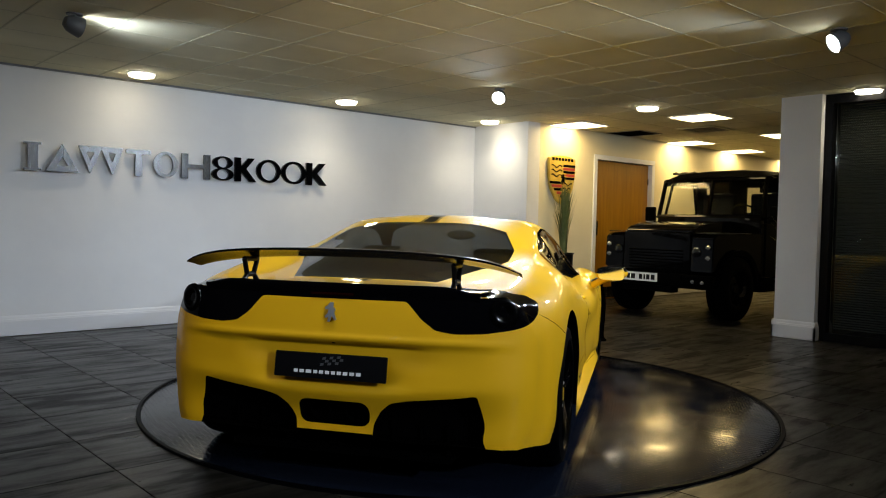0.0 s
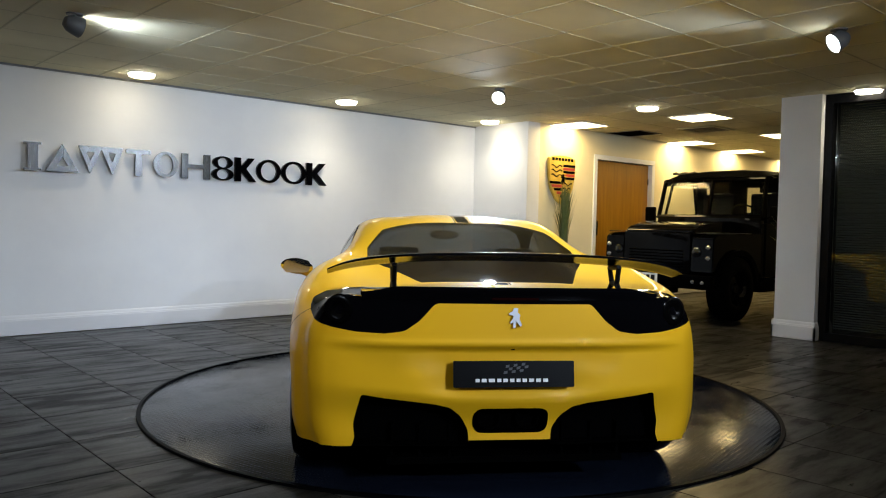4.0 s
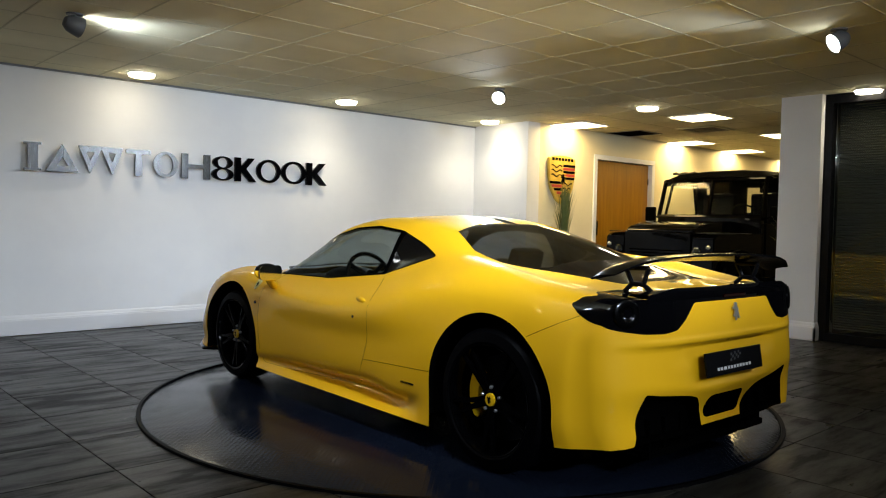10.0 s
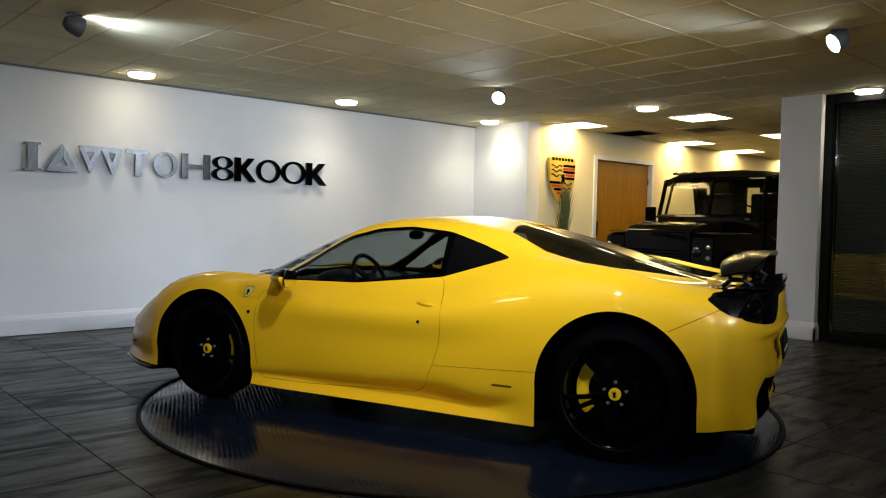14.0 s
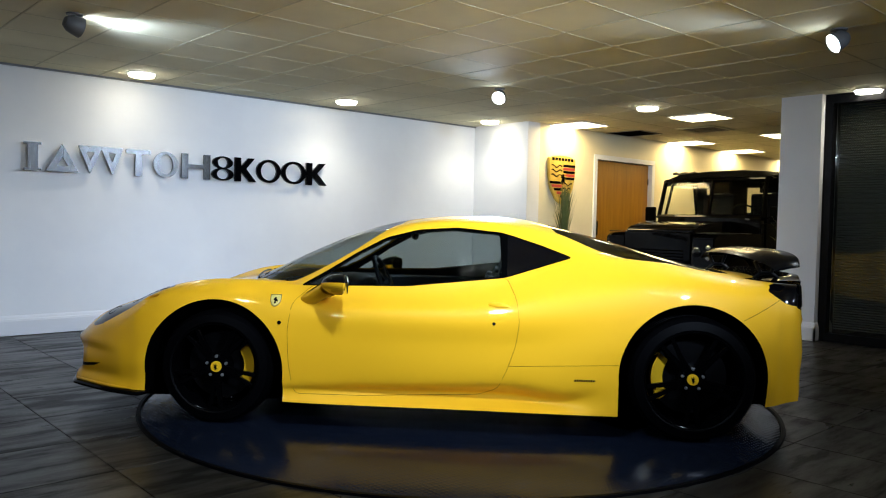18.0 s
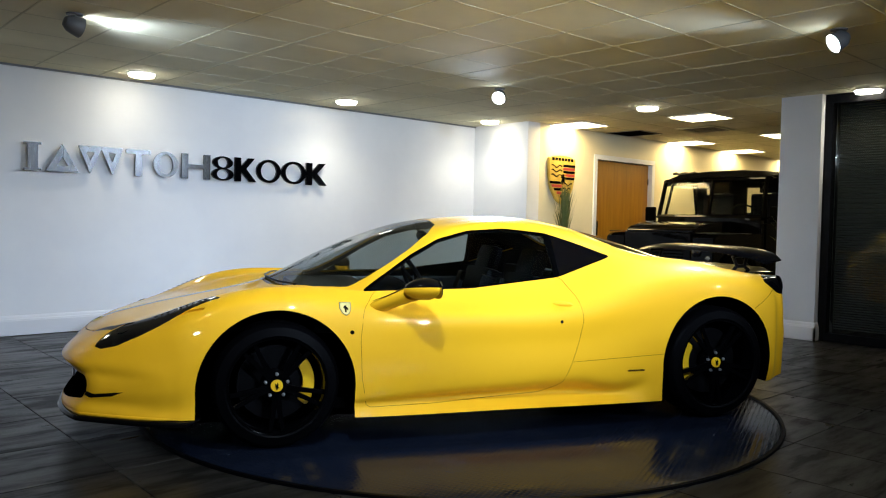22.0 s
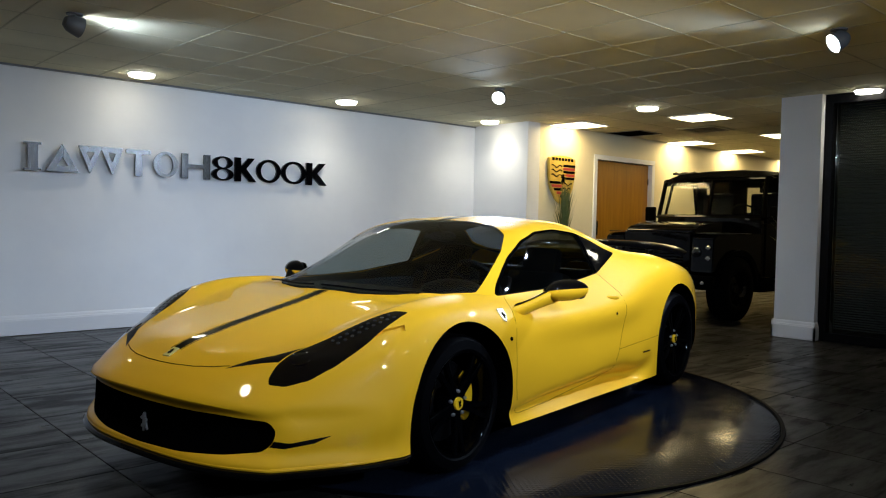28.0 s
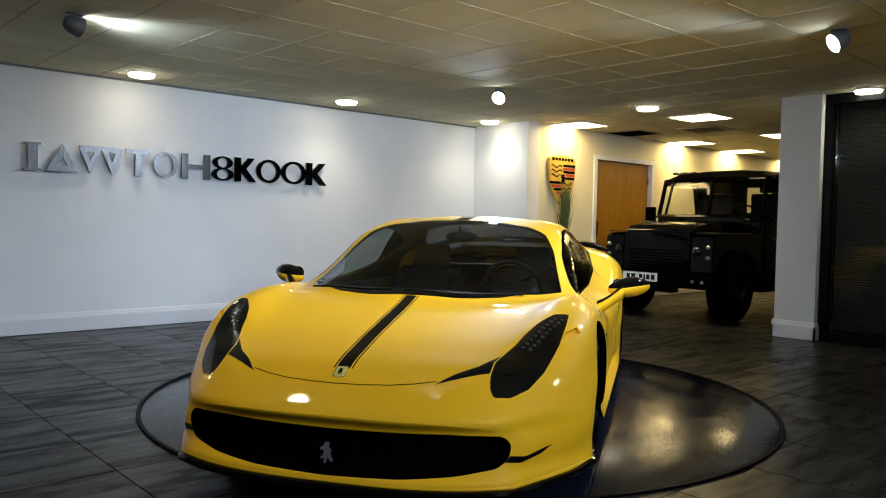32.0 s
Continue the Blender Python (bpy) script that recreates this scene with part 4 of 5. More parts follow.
def both(half):
    """Close an outline given for one half, from the centre line and back to it."""
    return half + [(x, -y) for x, y in reversed(half) if abs(y) > 1e-6]


def sided(poly, s):
    return [(x, s * y) for x, y in (poly if s > 0 else poly[::-1])]


def pushed(me, vec):
    """Sink a piece of the skin into the body, with walls round it."""
    bm = bmesh.new()
    bm.from_mesh(me)
    rim = [e for e in bm.edges if len(e.link_faces) == 1]
    moved = {v: bm.verts.new(v.co) for e in rim for v in e.verts}
    for v in list(bm.verts):
        if v not in moved.values():
            v.co += vec
    for e in rim:
        a, b = e.verts
        bm.faces.new((moved[a], moved[b], b, a))
    bm.to_mesh(me)
    bm.free()
    return me


def build_car():
    car = tagged(empty("sports_car"), "yellow mid-engined sports coupe with black rear wing on the turntable", "car")
    bm = body_skin()
    tree = BVHTree.FromBMesh(bm)
    whole = bm.copy()
    whole.normal_update()
    whole.faces.ensure_lookup_table()
    layer = bm.faces.layers.int.new("zone")
    side = lambda c, n: abs(c.y) > 0.35 and abs(n.y) > 0.25
    upper = lambda c, n: n.z > 0.2
    front = lambda c, n: c.x > 1.9
    rear = lambda c, n: c.x < -1.70 and n.x < 0.2
    # wheel openings
    arch_f = [(1.722, 0.0)] + ring_poly(1.325, 0.310, 0.397, -5, 185) + [(0.928, 0.0)]
    arch_r = [(-0.922, 0.0)] + ring_poly(-1.318, 0.353, 0.397, -5, 185) + [(-1.712, 0.0)]
    for poly in (arch_f, arch_r):
        cut(bm, layer, "y", poly, 99, lambda c, n: abs(c.y) > 0.5)
    # side glass and its black surround
    surround = rounded([(.875, .786), (.70, .893), (.57, .978), (.40, 1.070), (.21, 1.120), (-.02, 1.136), (-.28, 1.112), (-.50, 1.045), (-.685, .978), (-.30, .857), (.25, .797)], .03)
    door_glass = rounded([(.845, .792), (.70, .881), (.57, .966), (.40, 1.057), (.21, 1.108), (-.01, 1.124), (-.265, 1.102), (-.283, .866), (.25, .804)], .02)
    quarter = rounded([(-.312, 1.095), (-.49, 1.040), (-.665, .978), (-.312, .867)], .012)
    cut(bm, layer, "y", surround, 2, side)
    cut(bm, layer, "y", door_glass, 3, side)
    cut(bm, layer, "y", quarter, 4, side)
    # windscreen, rear glass, engine cover
    ws = [(1.335, 0), (1.315, .22), (1.245, .445), (1.10, .622), (.935, .718), (.56, .622), (.43, .556), (.345, .42), (.315, .21), (.31, 0)]
    cut(bm, layer, "z", rounded(both(ws), .02), 5, lambda c, n: n.z > 0.2 and c.z > 0.74)
    rg = [(-.56, 0), (-.565, .33), (-.60, .49), (-.84, .585), (-1.05, .59), (-1.27, .50), (-1.27, 0)]
    cut(bm, layer, "z", both(rg), 6, upper)
    ec = [(-1.27, 0), (-1.27, .497), (-1.50, .415), (-1.655, .36), (-1.665, 0)]
    cut(bm, layer, "z", both(ec), 7, upper)
    # tail lamps and the band between them, lower outlets, tail pipe
    tl = [(.333, .830), (.40, .757), (.46, .714), (.54, .702), (.66, .706), (.76, .720), (.81, .732), (.842, .750), (.858, .785), (.846, .826), (.79, .856), (.70, .870)]
    cut(bm, layer, "x", rounded(tl + [(-y, z) for y, z in reversed(tl)], .015), 8, rear)
    cut(bm, layer, "x", rounded([(.165, .385), (.165, .272), (-.165, .272), (-.165, .385)], .05, 6), 14, rear)
    for s in (1, -1):
        lo = [(.636, .445), (.55, .431), (.453, .421), (.334, .407), (.263, .390), (.215, .348), (.182, .289), (.178, .245), (.178, .10), (.72, .10), (.66, .253), (.668, .314)]
        cut(bm, layer, "x", rounded([(s * y, z) for y, z in (lo if s > 0 else lo[::-1])], .015), 9, rear)
    cut(bm, layer, "x", [(.178, .10), (.178, .243), (-.178, .243), (-.178, .10)], 99, rear)
    # front grille, slits, headlamps
    gr = [(0, .372), (.45, .378), (.66, .368), (.69, .335), (.682, .285), (.645, .248), (.50, .226), (.29, .210), (0, .202)]
    cut(bm, layer, "x", rounded([(y, z) for y, z in gr] + [(-y, z) for y, z in reversed(gr[1:-1])], .02), 10, front)
    for s in (1, -1):
        cut(bm, layer, "x", [(s * y, z) for y, z in ((.684, .292), (.742, .287), (.822, .304), (.785, .278), (.72, .264), (.668, .268))], 15, front, only=(0,))
        hl = [(2.206, .612), (2.17, .668), (2.09, .728), (1.99, .772), (1.83, .812), (1.70, .826), (1.600, .826), (1.63, .765), (1.72, .705), (1.83, .660), (1.90, .640), (1.97, .612), (2.05, .585), (2.14, .583), (2.19, .594)]
        cut(bm, layer, "z", rounded(sided(hl, s), .015), 11, lambda c, n: c.x > 1.4 and n.z > 0.1)
        we = [(2.245, .385), (2.165, .455), (2.10, .525), (1.99, .600), (2.05, .580), (2.125, .578)]
        cut(bm, layer, "z", sided(we, s), 16, lambda c, n: c.x > 1.4 and n.z > 0.1, only=(0,))
        inl = [(1.865, .762), (1.79, .800), (1.715, .850), (1.675, .868), (1.69, .888), (1.75, .862)]
        cut(bm, layer, "z", sided(inl, s), 17, lambda c, n: c.x > 1.4 and n.z > 0.1, only=(0,))
    # hood, roof and tail stripes: a broad band between two thin lines
    for a, b in ((2.225, 1.34), (.305, -.555), (-1.67, -1.72)):
        for y0, y1 in ((-.029, .029), (.035, .041), (-.041, -.035)) if a > 2 else ((-.037, .037), (.044, .051), (-.051, -.044)):
            cut(bm, layer, "z", [(a, y0), (a, y1), (b, y1), (b, y0)], 12, upper, only=(0,))
    # doors
    door = rounded([(.80, .79), (.885, .70), (.905, .55), (.895, .35), (.865, .190), (.50, .184), (-.17, .206), (-.27, .255), (-.325, .38), (-.365, .50), (-.382, .63), (-.365, .75), (-.31, .86), (.25, .79)], .03)
    cut(bm, layer, "y", door, 13, side, only=(0,))
    Y, G = M["yellow"], M["glass"]
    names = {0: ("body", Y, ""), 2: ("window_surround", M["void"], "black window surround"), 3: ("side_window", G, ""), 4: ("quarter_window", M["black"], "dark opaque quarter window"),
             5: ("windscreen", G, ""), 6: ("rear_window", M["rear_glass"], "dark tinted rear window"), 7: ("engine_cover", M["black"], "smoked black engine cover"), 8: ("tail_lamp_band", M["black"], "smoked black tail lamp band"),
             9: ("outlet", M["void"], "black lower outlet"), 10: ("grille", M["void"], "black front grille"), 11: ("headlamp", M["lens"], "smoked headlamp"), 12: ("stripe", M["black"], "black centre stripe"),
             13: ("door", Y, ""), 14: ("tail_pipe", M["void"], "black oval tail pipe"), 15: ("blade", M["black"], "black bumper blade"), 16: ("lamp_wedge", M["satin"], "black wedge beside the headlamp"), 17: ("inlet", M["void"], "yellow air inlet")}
    groups = {}
    for f in bm.faces:
        z = f[layer]
        if z == 99:
            continue
        c = f.calc_center_median()
        key = (z, (c.y > 0) if z in (2, 3, 4, 9, 11, 13, 15, 16, 17) else (round(c.x) if z == 12 else 0))
        groups.setdefault(key, []).append(f)
    # dark lining below the roof and inside the pillars
    b2 = bmesh.new()
    made = {}
    for f in bm.faces:
        c = f.calc_center_median()
        if f[layer] in (0, 2, 12, 13) and c.z > .45 and -1.25 < c.x < .96:
            b2.faces.new([made.setdefault(v, b2.verts.new(v.co - v.normal * .014)) for v in f.verts])
    bmesh.ops.delete(b2, geom=[v for v in b2.verts if not v.link_faces], context="VERTS")
    part("headliner", b2, M["leather"], car, "black cabin lining", True)
    # black returns behind the edges of the wheel openings
    for cx, cz in ((1.325, .310), (-1.318, .353)):
        for s in (1, -1):
            b2 = bmesh.new()
            for e in bm.edges:
                fs = [f for f in e.link_faces if f[layer] != 99]
                if len(fs) == 1 and all(v.co.y * s > .5 and v.co.z > .12 and abs(math.hypot(v.co.x - cx, v.co.z - cz) - .397) < .03 for v in e.verts):
                    p, q = (v.co for v in e.verts)
                    o = Vector((0, -s * .16, 0))
                    b2.faces.new([b2.verts.new(v) for v in (p, q, q + o, p + o)])
            bmesh.ops.remove_doubles(b2, verts=b2.verts, dist=.0004)
            part("arch_edge", b2, M["void"], car)
    for (z, s), faces in sorted(groups.items(), key=lambda kv: (kv[0][0], str(kv[0][1]))):
        me = bpy.data.meshes.new(names[z][0])
        index, co, polys = {}, [], []
        for f in faces:
            for v in f.verts:
                if v not in index:
                    index[v] = len(co)
                    co.append(v.co[:])
            polys.append([index[v] for v in f.verts])
        me.from_pydata(co, [], polys)
        me.materials.append(names[z][1])
        for pl in me.polygons:
            pl.use_smooth = True
        if z in (9, 10, 14):
            pushed(me, Vector(((.07 if z != 10 else -.07), 0, 0)))
        elif z == 17:
            me.materials[0] = Y
            pushed(me, Vector((-.006, -.006 if s else .006, -.010)))
        else:
            ns = []
            for c in co:
                p, n, k, d = tree.find_nearest(Vector(c))
                f = whole.faces[k]
                w = [1 / ((v.co - p).length + 1e-4) ** 2 for v in f.verts]
                ns.append(sum((v.normal * a for v, a in zip(f.verts, w)), Vector()).normalized())
            me.normals_split_custom_set_from_vertices(ns)
        ob = new(names[z][0], me)
        ob.parent = car
        if names[z][2]:
            ob["label"] = names[z][2]
    bm.free()
    whole.free()

    def surface(axis, a, b, sign=1):
        """The skin's place and normal under a point seen along an axis."""
        if axis == "y":
            p, n, k, d = tree.ray_cast(Vector((a, sign * 2, b)), Vector((0, -sign, 0)))
        elif axis == "z":
            p, n, k, d = tree.ray_cast(Vector((a, b, 2)), Vector((0, 0, -1)))
        else:
            p, n, k, d = tree.ray_cast(Vector((sign * 4, a, b)), Vector((-sign, 0, 0)))
        return p, n

    def seam(axis, path, sign=1, r=.0032, name="shut_line"):
        pts = []
        for (a0, b0), (a1, b1) in zip(path, path[1:]):
            m = max(2, int(math.hypot(a1 - a0, b1 - b0) / .04))
            pts += [surface(axis, a0 + (a1 - a0) * k / m, b0 + (b1 - b0) * k / m, sign)[0] for k in range(m)]
        pts.append(surface(axis, *path[-1], sign)[0])
        b2 = bmesh.new()
        tube(b2, [p for p in pts if p], r, 6)
        part(name, b2, M["void"], car)

    for s in (1, -1):
        seam("y", [p for p in door if p[1] < (.80 if p[0] > 0 else .858) and not (-.29 < p[0] < .6 and p[1] > .7)], s, .0011)
        seam("y", [(-.33, .385), (-.92, .412)], s, .0010)
        seam("y", [(-1.575, .672), (-1.70, .735), (-1.80, .785)], s, .0015)
        seam("z", [(2.228, s * .39), (2.262, s * .31), (2.287, s * .22), (2.302, s * .10), (2.306, 0)], 1, .0022)
        build_side(car, s, surface)
    build_front(car, surface)
    build_rear(car, surface)
    build_wheels(car)
    build_cabin(car)
    return car


def shield(bm, m, w, h, d):
    prism(bm, [(-w, h), (w, h), (w * .98, 0), (w * .6, -h * .7), (0, -h), (-w * .6, -h * .7), (-w * .98, 0)], d, m)


def facing(p, n, up=(0, 0, 1)):
    """A pose on a surface: z along its normal, y as far up as can be."""
    z = Vector(n).normalized()
    x = Vector(up).cross(z).normalized()
    return Matrix.Translation(p) @ Matrix((x, z.cross(x), z)).transposed().to_4x4()


def build_side(car, s, surface):
    # wing mirror: stalk, yellow lower shell, black cap, glass
    mir = empty("wing_mirror")
    mir.parent = car
    sec = [(.80, .895, .712, .050, .036), (.775, .925, .727, .050, .034), (.730, .965, .752, .052, .033), (.68, 1.000, .777, .058, .037), (.64, 1.03, .796, .062, .040)]
    bm = bmesh.new()
    rings = [[bm.verts.new((x + r * math.cos(a), s * y, z + q * math.sin(a))) for a in (2 * math.pi * k / 16 for k in range(16))] for x, y, z, r, q in sec]
    for a, b in zip(rings, rings[1:]):
        for k in range(16):
            bm.faces.new((a[k], a[(k + 1) % 16], b[(k + 1) % 16], b[k]))
    part("stalk", bm, M["yellow"], mir, "", True)
    bm = bmesh.new()
    rings = [[bm.verts.new((x + r * 1.08 * math.cos(a), s * y, z + .003 + q * 1.08 * math.sin(a))) for a in (math.pi * (.22 + .56 * k / 8) for k in range(9))] for x, y, z, r, q in sec]
    for a, b in zip(rings, rings[1:]):
        for k in range(8):
            bm.faces.new((a[k], a[k + 1], b[k + 1], b[k]))
    part("stalk_cover", bm, M["black"], mir, "gloss black stalk cover", True)
    for top in (0, 1):
        bm = bmesh.new()
        bmesh.ops.create_uvsphere(bm, u_segments=32, v_segments=20, radius=1)
        for v in bm.verts:
            x, y, z = v.co
            x = x * (.110 if x > 0 else .022)
            w = .115 * (1 - .25 * max(0, x / .110))
            v.co = Vector((.585 + x - .10 * y * .35, s * (1.055 + w * y), .815 + z * (.062 if z > 0 else .054) + .012 * y))
        keep = [f for f in bm.faces if (f.calc_center_median().z > .822 + .012 * (abs(f.calc_center_median().y) - 1.055) / .112) == bool(top)]
        bmesh.ops.delete(bm, geom=[f for f in bm.faces if f not in set(keep)], context="FACES")
        part("cap" if top else "shell", bm, M["black"] if top else M["yellow"], mir, "glossy black cap" if top else "", True)
    bm = bmesh.new()
    prism(bm, rounded([(-.098, -.042), (.098, -.042), (.098, .050), (-.098, .050)], .04), .006, facing((.560, s * 1.055, .815), (-1, s * -.30, 0)))
    part("mirror_glass", bm, M["chrome"], mir, "mirror glass")
    # badge, side repeater, handle, lock, script
    p, n = surface("y", .982, .706, s)
    bad = empty("shield_badge")
    bad.parent = car
    bm = bmesh.new()
    shield(bm, facing(p, n), .031, .040, .003)
    part("rim", bm, M["chrome"], bad, "chrome rim")
    bm = bmesh.new()
    shield(bm, facing(p + n * .002, n), .027, .036, .003)
    part("field", bm, M["cream_badge"], bad, "pale yellow field")
    bm = bmesh.new()
    prism(bm, [(-.006, -.020), (.004, -.020), (.003, -.004), (.014, -.010), (.012, .004), (.004, .010), (.006, .020), (-.006, .016), (-.012, .004), (-.004, -.002)], .002, facing(p + n * .005, n))
    part("mark", bm, M["black"], bad, "black mark")
    p, n = surface("y", .951, .589, s)
    bm = bmesh.new()
    cyl(bm, .012, .010, .008, facing(p, n), 20)
    part("side_repeater", bm, M["black"], car)
    p, n = surface("y", -.244, .619, s)
    bm = bmesh.new()
    cyl(bm, .009, .009, .006, facing(p, n), 20)
    part("lock", bm, M["steel"], car)
    p, n = surface("y", -.265, .715, s)
    bm = bmesh.new()
    bmesh.ops.create_uvsphere(bm, u_segments=24, v_segments=12, radius=1, matrix=facing(p - n * .004, n) @ Matrix.Rotation(radians(-6), 4, "Z") @ Matrix.Diagonal((.062, .017, .020, 1)))
    part("door_handle", bm, M["yellow"], car, "", True)
    p, n = surface("y", -.738, .322, s)
    bm = bmesh.new()
    m = facing(p, n)
    for k in range(9):
        x = -.052 + k * .0125
        prism(bm, [(x, -.006), (x + .009, -.006 + .001 * (k % 3)), (x + .009, .005), (x, .004 + .002 * (k % 2))], .002, m)
    part("script_badge", bm, M["satin"], car, "small dark script badge")


def build_front(car, surface):
    # black splitter below the bumper
    bm = bmesh.new()
    rows = []
    path = []
    for k in range(31):
        u = 1.74 + (2.40 - 1.74) * k / 30
        y, z = curve(u, SILL)
        path.append(bend(u, y, z))
    y0 = path[-1].y
    for k in range(1, 16):
        path.append(bend(2.40, y0 * (1 - k / 15), .180))
    path += [Vector((p.x, -p.y, p.z)) for p in reversed(path[:-1])]
    for i, p in enumerate(path):
        d = (path[min(i + 1, len(path) - 1)] - path[max(i - 1, 0)]).normalized()
        o = Vector((d.y, -d.x, 0))
        if o.dot(Vector((p.x - 1.0, p.y, 0))) < 0:
            o = -o
        grow = min(1, i / 6, (len(path) - 1 - i) / 6)
        rows.append([bm.verts.new(p - o * .03 + Vector((0, 0, .004))), bm.verts.new(p + o * .012 * grow + Vector((0, 0, -.006 * grow))),
                     bm.verts.new(p + o * .020 * grow + Vector((0, 0, -.016 * grow))), bm.verts.new(p + o * .014 * grow + Vector((0, 0, -.030 * grow))), bm.verts.new(p - o * .2 * grow + Vector((0, 0, -.055 * grow)))])
    for a, b in zip(rows, rows[1:]):
        for k in range(4):
            bm.faces.new((a[k], a[k + 1], b[k + 1], b[k]))
    part("splitter", bm, M["black"], car, "gloss black front splitter", True)
    bm = bmesh.new()
    lip = [p + Vector((-.008, 0, .004)) for p in path[12:-12]]
    tube(bm, lip, [.003 + .006 * min(1, k / 10, (len(lip) - 1 - k) / 10) for k in range(len(lip))], 8)
    part("front_lip", bm, M["yellow"], car, "", True)
    # emblem in the grille and on the hood
    bm = bmesh.new()
    horse(bm, facing((2.374, 0, .278), (1, 0, 0)), 1.1)
    part("grille_emblem", bm, M["bolt"], car, "small chrome emblem")
    p, n = surface("z", 2.248, 0)
    bm = bmesh.new()
    prism(bm, rounded([(-.026, -.033), (.026, -.033), (.026, .033), (-.026, .033)], .006), .003, facing(p, n, (-1, 0, 0)))
    part("hood_badge", bm, M["chrome"], car, "small square hood badge")
    bm = bmesh.new()
    prism(bm, rounded([(-.022, -.029), (.022, -.029), (.022, .029), (-.022, .029)], .005), .002, facing(p + n * .003, n, (-1, 0, 0)))
    part("hood_badge_field", bm, M["cream_badge"], car, "pale yellow badge field")
    bm = bmesh.new()
    horse(bm, facing(p + n * .005, n, (-1, 0, 0)), .45)
    part("hood_badge_mark", bm, M["black"], car, "black badge mark")
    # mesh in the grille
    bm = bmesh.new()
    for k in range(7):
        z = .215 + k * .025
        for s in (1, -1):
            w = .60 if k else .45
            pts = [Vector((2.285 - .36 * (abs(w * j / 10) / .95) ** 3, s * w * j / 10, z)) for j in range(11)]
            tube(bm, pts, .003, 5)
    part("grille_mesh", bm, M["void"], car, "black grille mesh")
    # lamp units inside the smoked lenses, wipers
    for s in (1, -1):
        bm = bmesh.new()
        p, n = surface("z", 2.06, s * .635)
        lathe(bm, [(.0, .004), (.022, .003), (.030, .000), (.044, .006), (.048, -.002)], facing(p - n * .006, n), 32)
        part("lamp_projector", bm, M["black"], car, "round dark lamp projector", True)
        for k in range(9):
            for j in range(2):
                x = 1.91 - k * .030
                p, n = surface("z", x, s * (.690 + (1.9 - x) * .42 - .016 + j * .032))
                bm = bmesh.new()
                cyl(bm, .011, .007, .004, facing(p, n), 8)
                part("lamp_diode", bm, M["dark_metal"], car)
    for y0, y1 in ((.55, -.05), (-.12, -.62)):
        bm = bmesh.new()
        pts = []
        for k in range(13):
            y = y0 + (y1 - y0) * k / 12
            p, n = surface("z", 1.30 - .30 * abs(y) ** 1.7, y)
            pts.append(p + n * .012)
        tube(bm, pts, .006, 6)
        part("wiper", bm, M["satin"], car)


def horse(bm, m, s=1.0):
    """A plain upright chrome mark."""
    prism(bm, [(s * x, s * y) for x, y in ((-.010, -.036), (-.002, -.036), (.004, -.012), (.018, -.030), (.024, -.026), (.014, -.002), (.018, .012), (.008, .020), (.010, .036),
                                             (-.004, .038), (-.012, .024), (-.024, .018), (-.022, .010), (-.008, .010), (-.012, -.006), (-.022, -.016), (-.018, -.022), (-.008, -.014))], .006 * s, m)


